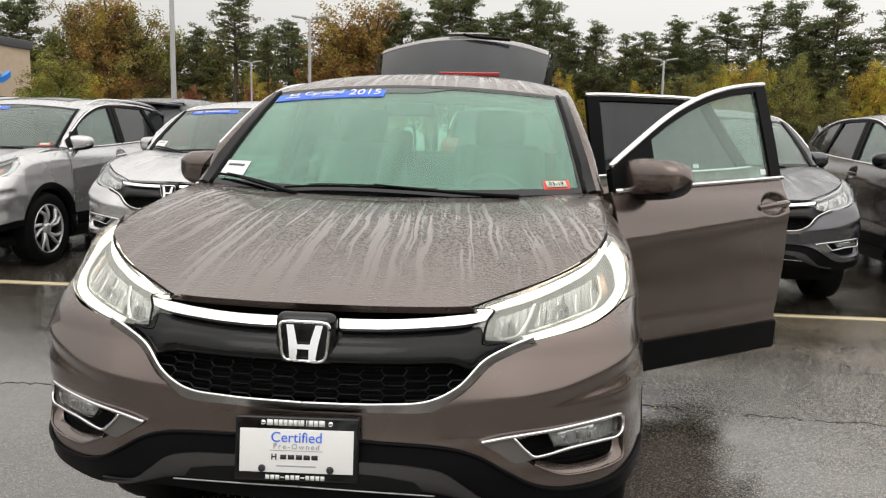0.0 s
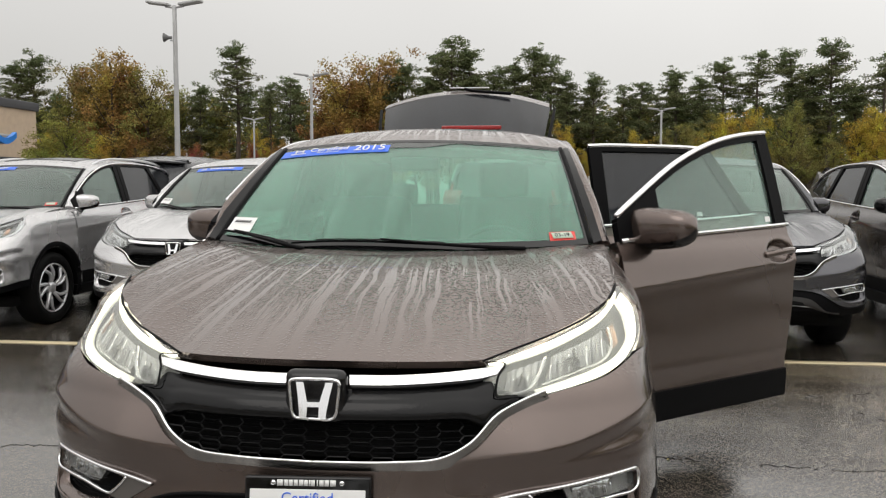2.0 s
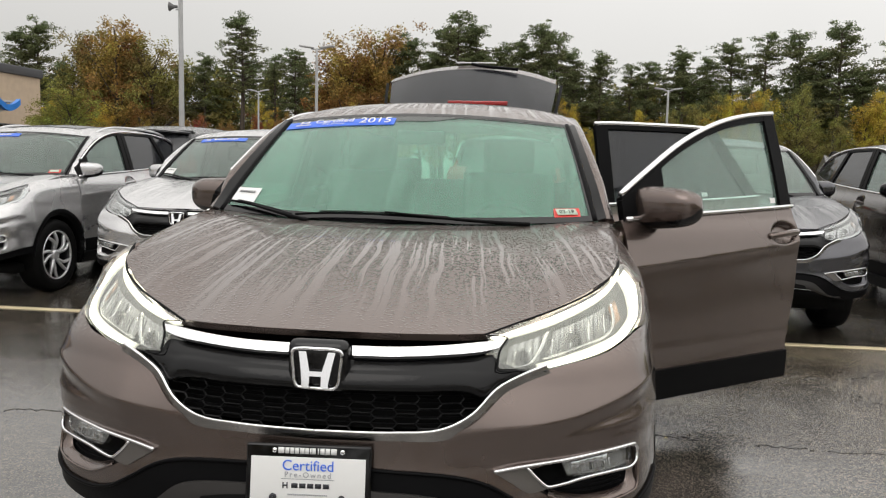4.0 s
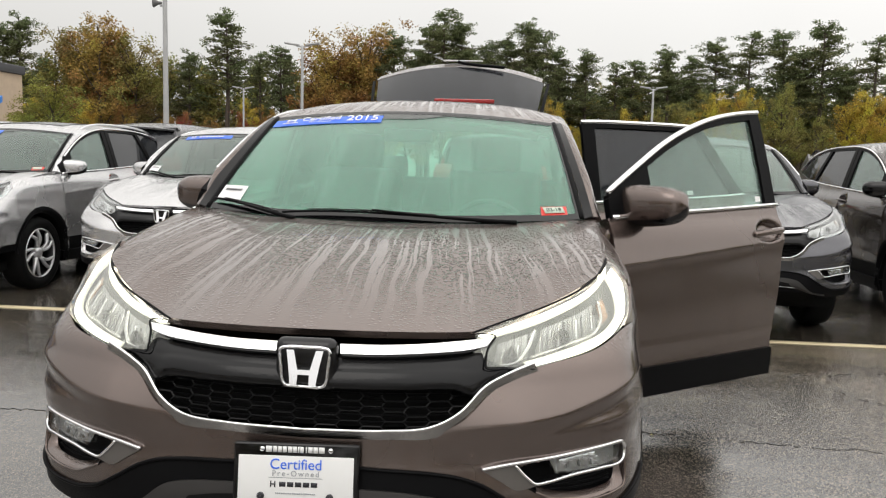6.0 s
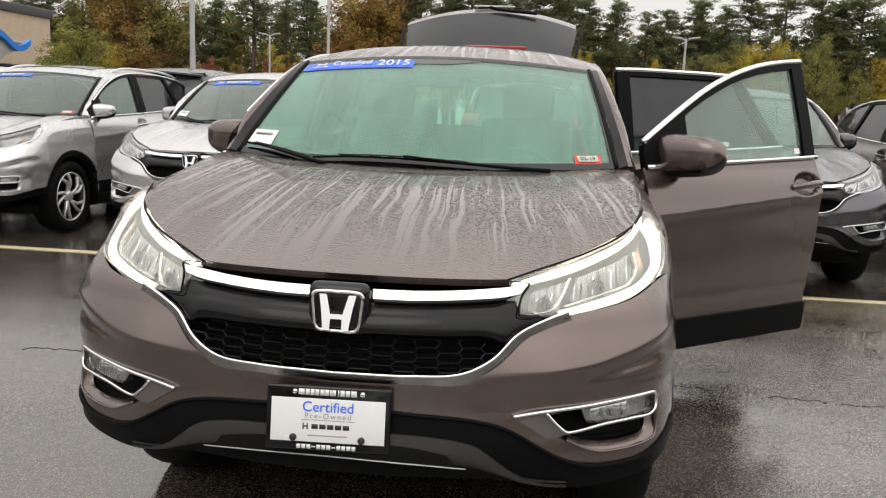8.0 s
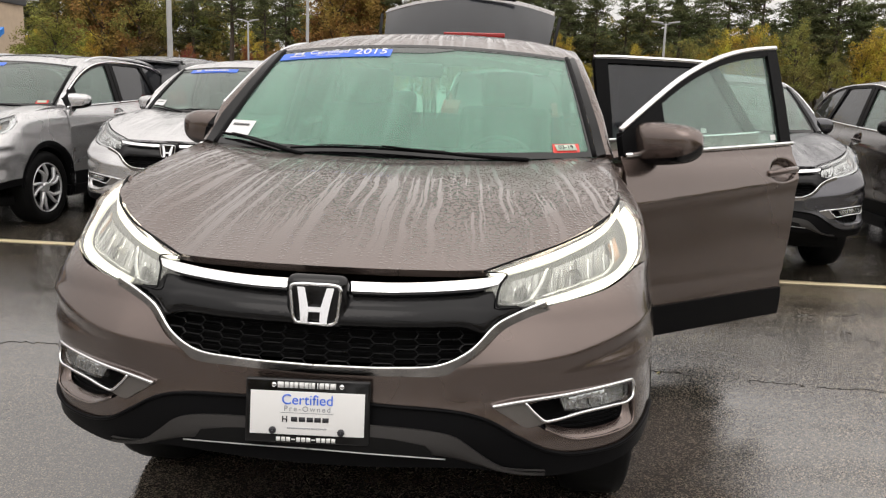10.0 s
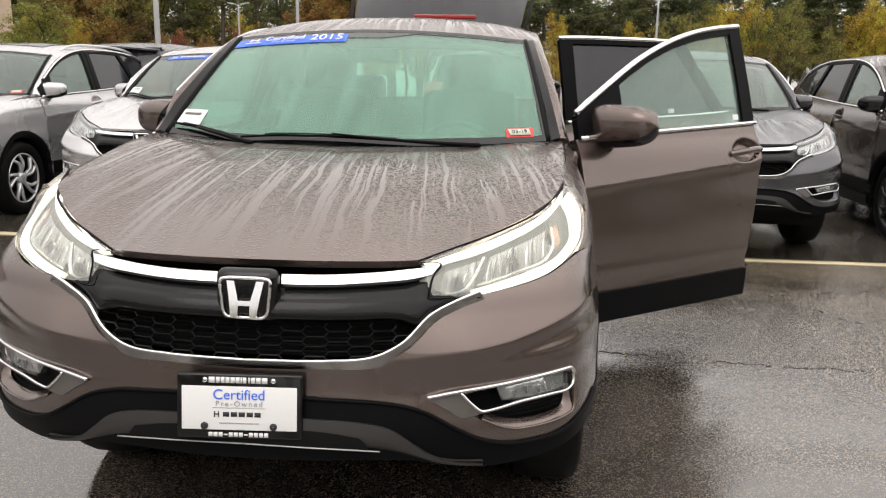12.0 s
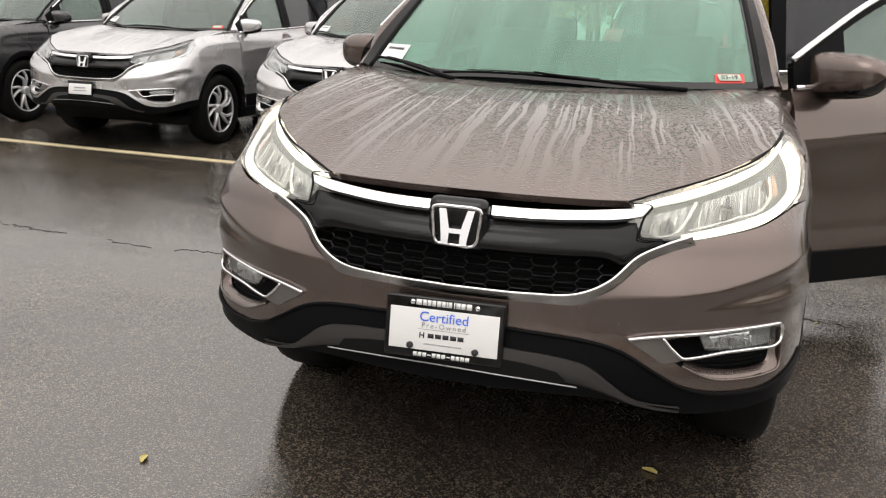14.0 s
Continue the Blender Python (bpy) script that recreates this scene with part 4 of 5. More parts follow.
def door(car, paint, side, y0, y1, glass, angle=0.0, rear=False, name="door", fine=False, cap=None):
    """A door with its pane, frame, bright strips and handle; angle is how far it stands open."""
    hinge = Vector((side * .88, y0, 0))
    m = Matrix.Translation(hinge + Vector((0, 0, (-.02 if rear else .02) if angle else 0))) @ Matrix.Rotation(-side * radians(angle), 4, "Z") @ Matrix.Translation(-hinge)
    a, b = y0 + (.012 if angle else .004 if rear else -.012), y1 - .008
    b_low = b if not rear else b - .20
    def put(nm, data, material, parent, label=""):
        return part(nm, moved(data, m), material, parent, label)
    gap = lambda p: (p[1] - AXLES[1]) ** 2 + (p[2] - .345) ** 2 > .455**2
    hy, hz = b - .085, 1.015 if not rear else 1.04
    na, nb = (110, 80) if fine else (36, 30)
    g = ruled([(a, .455), (b, .455)], stretch_of(BELT, max(a, 1.37), b), na, nb)
    g[..., 0] = a + (b - a) * np.linspace(0, 1, na)[:, None]
    fold = .90 + .07 * (g[..., 0] - a) / (b - a)
    below = np.clip((fold - g[..., 1]) / .45, 0, 1)
    # a crease: the door leans in above it and is undercut below it
    over = g[..., 1] - fold
    lip = -.062 * below + .017 * np.where(over > 0, np.clip(1 - over / .17, 0, 1), np.exp(np.minimum(over, 0) / .040)) + .004 * np.exp(-(((g[..., 1] - .545) / .022) ** 2))
    lip = lip - .038 * np.exp(-((((g[..., 0] - hy + .015) / .082) ** 2 + ((g[..., 1] - hz) / .044) ** 2) ** 3))
    P = side_point(g[..., 0], g[..., 1], side)
    P[..., 0] += side * lip
    d = put(name, sheet(P, .05, keep=gap if rear else None), paint, car, ("open " if angle else "") + ("rear door" if rear else "front door"))
    put("sill_cladding", side_sheet([(a, .325), (b_low, .325)], [(a, .455), (b_low, .455)], 20, 5, side, -.051, .05), PLASTIC, d)
    ga, gb = max(a, 1.37), b
    top = stretch_of(GLASS_TOP, ga, gb, 16)
    low = [(y, min(at_y(BELT, y), at_y(GLASS_TOP, y))) for y, _ in top]
    lean = -.22 if rear else 0
    put("window", sheet(window_grid(ga, gb, 0, lean, 30, 14, side, -.012), .004), glass, d)
    if angle:
        sy = gb - (.36 if rear else .13)
        put("glass_sticker", side_sheet([(sy, at_y(BELT, sy) + .022), (sy + .036, at_y(BELT, sy) + .023)], [(sy, at_y(BELT, sy) + .046), (sy + .036, at_y(BELT, sy) + .047)], 3, 3, side, -.009, .001), WHITE, d, "small white paper sticker")
    top = stretch_of(GLASS_TOP, ga, gb + lean, 16)
    put("window_frame", side_sheet([(y, z - .012) for y, z in top], [(y, z + .012) for y, z in top], 30, 4, side, .002, .03), PLASTIC, d)
    put("window_frame", sheet(window_grid(gb - .075, gb, lean, lean, 4, 10, side, .003, .01), .03), PLASTIC, d)
    if rear:
        put("window_frame", sheet(window_grid(ga, ga + .075, 0, 0, 4, 10, side, .003, .01), .03), PLASTIC, d)
    else:
        put("sail_panel", side_sheet([(y, at_y(BELT, y) - .002) for y in np.linspace(1.365, 1.62, 6)], [(y, at_y(GLASS_TOP, y)) for y in np.linspace(1.365, 1.62, 6)], 10, 6, side, .004, .03), PLASTIC, d)
    c = curve([(y, z + .020) for y, z in stretch_of(GLASS_TOP, ga if angle else max(ga, 1.50), gb + lean, 16)], 50)
    put("bright_strip", tube(side_point(c[:, 0], c[:, 1], side, -.002 if angle else .004), .013 if angle else .010, 50, 6), CHROME, d)
    c = curve([(y, z + .004) for y, z in stretch_of(BELT, max(a, 1.37), b)], 30)
    put("bright_strip", tube(side_point(c[:, 0], c[:, 1], side, .010), .010, 30, 6), CHROME, d)
    c = [(hy - .13, hz - .012), (hy - .06, hz), (hy + .02, hz + .006), (hy + .075, hz + .005)]
    offs = (.010, .036, .038, .014)
    hp = [side_point(np.array(y), np.array(z), side, o) for (y, z), o in zip(c, offs)]
    h = put("door_handle", tube(hp, .014, 20, 8, 1.1), paint, d)
    if not rear:
        mirror(d, side, cap or paint, m, *((.785, 1.53, 1.142, 1.12) if angle else (.752, 1.53, 1.155, .92)))
    inner = side_point(*np.meshgrid(np.linspace(a + .02, b - .02, 12), np.linspace(.42, 1.06, 10), indexing="ij"), side, -.155)
    put("door_lining", sheet(inner, .02, (side * 3, 2, .7)), TRIM, d)
    return d


def tailgate(car, paint, opened):
    """The rear door; open it swings up over its roof hinge."""
    hinge = Vector((0, 4.03, 1.575))
    m = Matrix.Translation(hinge) @ Matrix.Rotation(radians(96 if opened else 0), 4, "X") @ Matrix.Translation(-hinge)
    u = np.linspace(-1, 1, 25)[:, None]
    t = np.linspace(0, 1, 10)[None]
    slim = .965 if opened else 1
    glass = np.stack([slim * u * (.60 + .065 * t), 4.05 + (.40 - .11 * u * u) * t, 1.56 - .45 * t + .03 * np.sin(np.pi * t) + 0 * u], -1)
    low = np.stack([slim * u * (.665 + .02 * t) - (.012 if opened else 0), 4.45 + .03 * np.sin(t * 3.1) - .11 * u * u, 1.11 - .55 * t + 0 * u], -1)
    g = part("tailgate", moved(sheet(low, .06), m), paint, car, "tailgate swung open above the roof" if opened else "closed tailgate")
    part("rear_window", moved(sheet(glass, .006), m), DARK_GLASS, g)
    for s in (-1, 1):
        part("window_frame", moved(sheet(np.stack([s * (.60 + .065 * t + .02 * (u + 1) / 2), 4.045 + .29 * t + 0 * u, 1.562 - .45 * t + .035 * np.sin(np.pi * t) + 0 * u], -1), .02), m), PLASTIC, g)
    part("spoiler", moved(sheet(np.stack([u * .62 + 0 * t, 4.02 + .16 * t - .05 * u * u, 1.585 - .02 * t - .04 * u * u], -1), .02), m), paint, g)
    part("brake_light", moved(box(.062, 4.205, 1.480, .44, .03, .03, .006), m), TAIL, g)
    part("rear_wiper", moved(tube([(-.02, 4.49, 1.09), (.02, 4.48, 1.105), (.34, 4.45, 1.125)], .012, 16, 6), m), PLASTIC, g)
    part("plate_card", moved(box(0, 4.50, .86, .31, .01, .155, .003), m), WHITE, g)


def body(car, paint, opened=False):
    part("hood", sheet(hood_grid(), .02), paint, car)
    u, v = np.meshgrid(np.linspace(-1, 1, 41), np.linspace(0, 1, 24), indexing="ij")
    ws = part("windshield", sheet(screen_point(u, v), .005), WINDSHIELD if opened else ROW_SCREEN, car, "wet greenish windshield, misted inside")
    for u0, u1, v0, v1 in ((-1, -.968, .0, 1), (.962, 1, .0, 1), (-.968, .962, .0, .045), (-.968, .962, .965, 1)):
        uf, vf = np.meshgrid(np.linspace(u0, u1, 30 if u1 - u0 > 1 else 3), np.linspace(v0, v1, 24 if v1 - v0 > .5 else 3), indexing="ij")
        part("frit", sheet(screen_point(uf, vf, .0035), .002), GLOSS_BLACK, ws)
    # darker zone along the glass top, laid on as a separate pane
    us = np.linspace(-.955, .95, 50)[:, None]
    foot = .90 + .055 * np.clip((us - .02) / .22, 0, 1) ** 1.5
    part("top_band", sheet(screen_point(us, foot + (.966 - foot) * np.linspace(0, 1, 6)[None], .0025), .002), TOP_BAND, ws, "darker band along the glass top")
    band = np.meshgrid(np.linspace(-1, 1, 41), np.linspace(-.035, .05, 5), indexing="ij")
    part("cowl", sheet(screen_point(band[0] * 1.01, band[1], -.012), .02), PLASTIC, car)
    part("cowl_tray", sheet(np.stack([band[0] * .80, 1.06 + .19 * band[0] ** 2 + (band[1] + .035) * 1.4, 1.072 + 0 * band[0]], -1), .03, (0, 1.2, 0)), PLASTIC, car)
    y, w = np.linspace(1.83, 4.04, 44)[None], np.linspace(-1, 1, 31)[:, None]
    part("roof", sheet(roof_point(w, y + 0 * w), .03), paint, car)
    part("headliner", sheet(roof_point(w * .96, y + 0 * w) - np.array([0, 0, .045]), .01, (0, 3, 9)), LINER, car)
    for s in (-1, 1):
        t = np.linspace(0, 1, 24)
        inner = screen_point(s * np.ones(24) * 1.0, t, .002)
        yy = 1.36 + t * .60
        outer = np.array([side_point(np.array(a), np.array(at_y(GLASS_TOP, a) * min(1, t2 * 6) + 1.10 * (1 - min(1, t2 * 6)) + .034 * min(1, t2 * 6)), s, .0) for a, t2 in zip(yy, t)])
        k = np.linspace(0, 1, 7)[None, :, None]
        bulge = (.020 - .012 * t[:, None, None]) * np.sin(np.pi * k) * np.array([s * .6, -.3, .75])
        post = inner[:, None] * (1 - k) + outer[:, None] * k + bulge
        wide = 3 if opened else 2
        pl = part("pillar", sheet(post[:, wide - 1:], .04), paint, car)
        part("pillar_moulding", sheet(post[:, :wide] + np.array([0, -.001, .003]), .02), WET_BLACK, pl, "black wet moulding beside the windshield")
        part("seal", tube(inner - np.array([s * .012, 0, 0]), .012, 24, 6), PLASTIC, car)
        yy, yu = np.linspace(1.955, 4.16, 40), np.linspace(1.832, 4.16, 40)
        rail_low = np.array([side_point(np.array(a), np.array(min(at_y(GLASS_TOP, min(a, 4.1)) + .030, roof_point(np.array(1.0), np.array(a))[2] - .020)), s) for a in yy])
        rail_up = np.array([roof_point(np.array(s * 1.0), np.array(a)) for a in yu])
        part("roof_side", sheet(rail_low[:, None] * (1 - k) + rail_up[:, None] * k + .012 * np.sin(np.pi * k) * np.array([s, 0, .5]), .03), paint, car)
        # side behind and below the doors
        part("sill", side_sheet([(1.30, .22), (3.2, .22)], [(1.30, .325), (3.2, .325)], 20, 5, s, -.02, .06), PLASTIC, car)
        part("quarter", side_sheet([(3.40, .30), (4.44, .30)], [(3.40, 1.17), (4.40, 1.14)], 40, 40, s, 0, .012, not_arch), paint, car)
        part("quarter_top", side_sheet([(3.40, 1.165), (4.0, 1.16), (4.40, 1.135)], [(3.40, 1.185), (3.8, 1.235), (4.12, 1.275), (4.36, 1.20)], 24, 5, s, 0, .012), paint, car)
        part("rear_pillar", side_sheet([(3.95, 1.20), (4.36, 1.18)], [(3.95, 1.42), (4.18, 1.52)], 12, 10, s, -.004, .03, keep=lambda p: p[2] > at_y(GLASS_TOP, min(max(p[1], 1.5), 4.12)) - .02 or p[1] > 4.08), paint, car)
        part("quarter_window", sheet(window_grid(3.47, 4.10, -.22, 0, 16, 8, s, -.008), .004), DARK_GLASS, car)
        c = curve([(y2, z + .02) for y2, z in stretch_of(GLASS_TOP, 3.22, 4.1, 12)], 30)
        part("bright_strip", tube(side_point(c[:, 0], c[:, 1], s, .008), .010, 30, 6), CHROME, car)
        part("centre_pillar", side_sheet([(2.42, .35), (2.42, 1.53)], [(2.50, .35), (2.50, 1.53)], 14, 4, s, -.02, .04), PLASTIC, car)
        tl = ruled([(4.30, .86), (4.36, 1.14), (4.29, 1.28)], [(4.42, .86), (4.42, 1.14), (4.35, 1.28)], 14, 5)
        part("tail_lamp", sheet(side_point(tl[..., 0], tl[..., 1], s, .004), .03), TAIL, car)
        rl = np.array([[(s * (.60 + .22 * k2), 4.475 - .05 * k2, z) for k2 in np.linspace(0, 1, 5)] for z in np.linspace(.92, 1.20, 10)])
        rl[..., 1] -= np.clip((rl[..., 2] - 1.1), 0, 1) * .45
        rl[..., 0] -= s * np.clip((rl[..., 2] - 1.1), 0, 1) * .28
        part("tail_lamp", sheet(rl, .03), TAIL, car)
    u, z = np.meshgrid(np.linspace(-1, 1, 25), np.linspace(.28, .62, 8), indexing="ij")
    part("rear_bumper", sheet(np.stack([u * .86, 4.54 - .14 * u**4 + 0 * z, z], -1), .03), paint, car)
    part("floor_pan", box(0, 2.4, .26, 1.5, 3.9, .08), UNDER, car)
    part("front_tray", box(0, .70, .36, 1.15, .85, .16), UNDER, car)
    part("bay", box(0, .86, .60, 1.24, .90, .52), UNDER, car)


def screen_band(car, hero):
    """Blue band, white ticket and red tag inside the top and foot of the windshield."""
    u, v = np.meshgrid(np.linspace(-.955, -.185, 16) if hero else np.linspace(-.80, -.05, 16), np.linspace(.852, .938, 4), indexing="ij")
    b = part("screen_banner", sheet(screen_point(u, v, .004), .002), BLUE, car, "blue banner on the windshield")
    if hero:
        for body_text, uu, vv, size in (("2015", -.318, .896, .076), ("Certified", -.612, .908, .053)):
            part("lettering", moved(text_mesh(body_text, size, Matrix()), screen_frame(uu, vv, .010)), WHITE, b, "white lettering")
        part("lettering", moved(text_mesh("Pre-Owned", .018, Matrix(), 1.3), screen_frame(-.612, .870, .010)), WHITE, b)
    else:
        part("print_bar", moved(join(*[box(-.12 + .034 * k, 0, 0, .024, .030 - .008 * (k % 2), .001) for k in range(8)]), screen_frame(-.38, .895, .010)), WHITE, b, "white print as plain bars")
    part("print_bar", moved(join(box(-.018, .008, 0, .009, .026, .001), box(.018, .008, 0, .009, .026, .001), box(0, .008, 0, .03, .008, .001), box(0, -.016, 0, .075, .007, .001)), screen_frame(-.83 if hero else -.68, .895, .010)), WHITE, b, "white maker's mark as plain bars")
    u, v = np.meshgrid(np.linspace(-.965, -.815, 5), np.linspace(.085, .20, 4), indexing="ij")
    k = part("screen_ticket", sheet(screen_point(u, v, .004), .002), WHITE, car, "white paper ticket in the windshield")
    part("print_bar", moved(join(*[box(x, 0, 0, .008, .014, .001) for x in np.linspace(-.036, .036, 6)]), screen_frame(-.89, .16, .008)), INK, k)
    u, v = np.meshgrid(np.linspace(.785, .918, 5), np.linspace(.038, .103, 4), indexing="ij")
    k = part("inspection_tag", sheet(screen_point(u, v, .004), .002), RED, car, "red inspection tag in the windshield")
    part("tag_panel", moved(box(0, 0, 0, .084, .034, .001), screen_frame(.85, .070, .008)), GREEN_INK, k)
    if hero:
        part("lettering", moved(text_mesh("03-19", .027, Matrix()), screen_frame(.85, .070, .010)), INK, k)


def make_car(name, label, m, paint, lit=False, hero=False, rim_mat=None, banner=True, plate=True, rails=False, group="cars parked in the row"):
    """A compact SUV, built at the origin facing -y, then set at m."""
    car = new(name)
    tagged(car, label, "car", group)
    front(car, paint, lit, rim_mat != DARK_ALLOY)
    if plate:
        number_plate(car, hero)
    body(car, paint, hero)
    if banner:
        screen_band(car, hero)
    wipers(car)
    interior(car)
    for s in (-1, 1):
        swing = hero and s > 0
        door(car, paint, s, 1.34, 2.46, DOOR_GLASS, 51 if swing else 0, False, "front_door", swing, GLOSS_BLACK if rim_mat == DARK_ALLOY else None)
        door(car, paint, s, 2.46, 3.46, DARK_GLASS, 68 if swing else 0, True, "rear_door")
        for y in AXLES:
            wheel(car, s * .775, y, s, rim_mat or ALLOY, float(fall(y)) if hero else 0)
    if rails:
        for s in (-1, 1):
            pts = [roof_point(np.array(s * .90), np.array(y)) + np.array([0, 0, h]) for y, h in ((2.12, -.004), (2.3, .022), (3.0, .030), (3.7, .024), (3.92, -.004))]
            part("roof_rail", tube(pts, .013, 40, 8), ALLOY, car, "silver roof rail")
        w, y = np.meshgrid(np.linspace(-.62, .62, 12), np.linspace(2.12, 2.80, 14), indexing="ij")
        part("sunroof", sheet(roof_point(w, y) + np.array([0, 0, .005]), .006), DARK_GLASS, car)
    tailgate(car, paint, hero)
    car.matrix_world = m
    return car


BROWN = wet_paint("brown_metallic_paint", (0.140, 0.107, 0.094), 0.86)
SILVER = wet_paint("silver_metallic_paint", (0.60, 0.595, 0.60), 0.8)
# the open car's brown again, darkened in colour for what this car reflects
SHADED_BROWN = wet_paint("shaded_brown_paint", (0.066, 0.052, 0.047), 0.7)
STEEL = wet_paint("steel_grey_paint", (0.080, 0.080, 0.090), 0.75)
BLACK = wet_paint("black_paint", (0.016, 0.016, 0.018), 0.1)
PALE = wet_paint("white_paint", (0.70, 0.70, 0.69), 0.0)

# ---- ground ----


def asphalt():
    """Coarse asphalt under a film of rain water that thins and breaks where the stones stand out."""
    m = mat("wet_asphalt", (0.059, 0.049, 0.037), 0.8, vary=0.4, scale=5, spec=0.15)
    n, l = m.node_tree.nodes, m.node_tree.links
    p = n["Principled BSDF"]
    co = n.new("ShaderNodeTexCoord")
    pool, grit, stones = (n.new("ShaderNode" + k) for k in ("TexNoise", "TexNoise", "TexVoronoi"))
    pool.inputs["Scale"].default_value, pool.inputs["Detail"].default_value = 0.6, 7
    grit.inputs["Scale"].default_value, grit.inputs["Detail"].default_value = 330, 2
    stones.inputs["Scale"].default_value = 215
    along = n.new("ShaderNodeMapping")
    along.inputs["Scale"].default_value = (0.55, 1.7, 1)
    l.new(co.outputs["Object"], along.inputs[0])
    l.new(along.outputs[0], pool.inputs[0])
    for q in (grit, stones):
        l.new(co.outputs["Object"], q.inputs[0])
    h = n.new("ShaderNodeMath")
    h.operation = "MULTIPLY_ADD"
    h.inputs[1].default_value = 0.35
    l.new(grit.outputs[0], h.inputs[0])
    l.new(stones.outputs["Distance"], h.inputs[2])
    # each stone has its own tone
    tone, speck = n.new("ShaderNodeSeparateXYZ"), n.new("ShaderNodeMapRange")
    l.new(stones.outputs["Color"], tone.inputs[0])
    l.new(tone.outputs[0], speck.inputs[0])
    speck.inputs[1].default_value, speck.inputs[2].default_value = 0.60, 1.0
    speck.inputs[3].default_value, speck.inputs[4].default_value = 0.38, 3.0
    base = p.inputs["Base Color"].links[0].from_socket
    mixed = n.new("ShaderNodeMixRGB")
    mixed.blend_type, mixed.inputs[0].default_value = "MULTIPLY", 1.0
    l.new(base, mixed.inputs[1])
    l.new(speck.outputs[0], mixed.inputs[2])
    # a stretch beside the car is lightened in colour for the sky it reflects
    far, ball, wide, sheen_gain = n.new("ShaderNodeMapping"), n.new("ShaderNodeTexGradient"), n.new("ShaderNodeMath"), n.new("ShaderNodeMapRange")
    ball.gradient_type = "SPHERICAL"
    far.inputs["Location"].default_value = (-.90, -.93, 0)
    far.inputs["Scale"].default_value = (.30, .34, 0)
    wide.operation = "MULTIPLY_ADD"
    wide.inputs[1].default_value = 0.8
    sheen_gain.inputs[1].default_value, sheen_gain.inputs[2].default_value = 0.74, 1.12
    sheen_gain.inputs[3].default_value, sheen_gain.inputs[4].default_value = 1.0, 2.0
    l.new(co.outputs["Object"], far.inputs[0])
    l.new(far.outputs[0], ball.inputs[0])
    l.new(ball.outputs["Fac"], wide.inputs[0])
    l.new(pool.outputs[0], wide.inputs[2])
    l.new(wide.outputs[0], sheen_gain.inputs[0])
    lit = n.new("ShaderNodeMixRGB")
    lit.blend_type, lit.inputs[0].default_value = "MULTIPLY", 1.0
    l.new(mixed.outputs[0], lit.inputs[1])
    l.new(sheen_gain.outputs[0], lit.inputs[2])
    l.new(lit.outputs[0], p.inputs["Base Color"])
    b = n.new("ShaderNodeBump")
    b.inputs["Strength"].default_value, b.inputs["Distance"].default_value = 0.5, 0.006
    l.new(h.outputs[0], b.inputs["Height"])
    l.new(b.outputs[0], p.inputs["Normal"])
    film = n.new("ShaderNodeMapRange")
    film.inputs[1].default_value, film.inputs[2].default_value = 0.44, 0.66
    film.inputs[3].default_value, film.inputs[4].default_value = 0.05, 0.27
    l.new(pool.outputs[0], film.inputs[0])
    c = n.new("ShaderNodeBump")
    c.inputs["Distance"].default_value = 0.003
    # here and there a stone stands through the water and catches the sky
    proud, crown, peaks = n.new("ShaderNodeTexNoise"), n.new("ShaderNodeMapRange"), n.new("ShaderNodeMath")
    proud.inputs["Scale"].default_value, proud.inputs["Detail"].default_value = 115, 1
    crown.inputs[1].default_value, crown.inputs[2].default_value = 0.58, 0.78
    crown.inputs[3].default_value, crown.inputs[4].default_value = 0.0, 3.0
    peaks.operation = "ADD"
    l.new(co.outputs["Object"], proud.inputs[0])
    l.new(proud.outputs[0], crown.inputs[0])
    l.new(crown.outputs[0], peaks.inputs[0])
    l.new(h.outputs[0], peaks.inputs[1])
    # the film is rougher on this lightened stretch, where the stones break it up
    broken, thinner = n.new("ShaderNodeMath"), n.new("ShaderNodeMapRange")
    broken.operation = "ADD"
    thinner.inputs[1].default_value, thinner.inputs[2].default_value = 1.0, 2.0
    thinner.inputs[3].default_value, thinner.inputs[4].default_value = 0.0, 0.38
    l.new(sheen_gain.outputs[0], thinner.inputs[0])
    l.new(film.outputs[0], broken.inputs[0])
    l.new(thinner.outputs[0], broken.inputs[1])
    l.new(broken.outputs[0], c.inputs["Strength"])
    l.new(peaks.outputs[0], c.inputs["Height"])
    l.new(c.outputs[0], p.inputs["Coat Normal"])
    rough = n.new("ShaderNodeMapRange")
    rough.inputs[1].default_value, rough.inputs[2].default_value = 0.40, 0.62
    rough.inputs[3].default_value, rough.inputs[4].default_value = 0.03, 0.10
    l.new(pool.outputs[0], rough.inputs[0])
    l.new(rough.outputs[0], p.inputs["Coat Roughness"])
    p.inputs["Coat Weight"].default_value = 1.0
    p.inputs["Coat IOR"].default_value = 2.2
    return m


ASPHALT = asphalt()


def fall(y):
    """Height of the asphalt, which drops a little from the parked row towards the lane."""
    return np.interp(y, (-4, 2.2), (-.248, 0))


gx, gy = np.meshgrid(np.r_[-900, -120, np.linspace(-30, 30, 31), 120, 900], np.r_[-900, -120, np.linspace(-20, 2, 23), 2.2, np.linspace(3, 40, 38), 130, 900], indexing="ij")
ground = part("ground", sheet(np.stack([gx, gy, fall(gy)], -1), .3, (0, 0, -50)), ASPHALT)
tagged(ground, "wet dark asphalt of a car park with puddles", "ground", kind="structure")
YELLOW = mat("line_paint", (0.62, 0.52, 0.34), 0.45, vary=0.3, scale=12, bump=0.3)
line = part("painted_line", box(0, 4.44, .003 + float(fall(4.44)), 60, .095, .006), YELLOW)
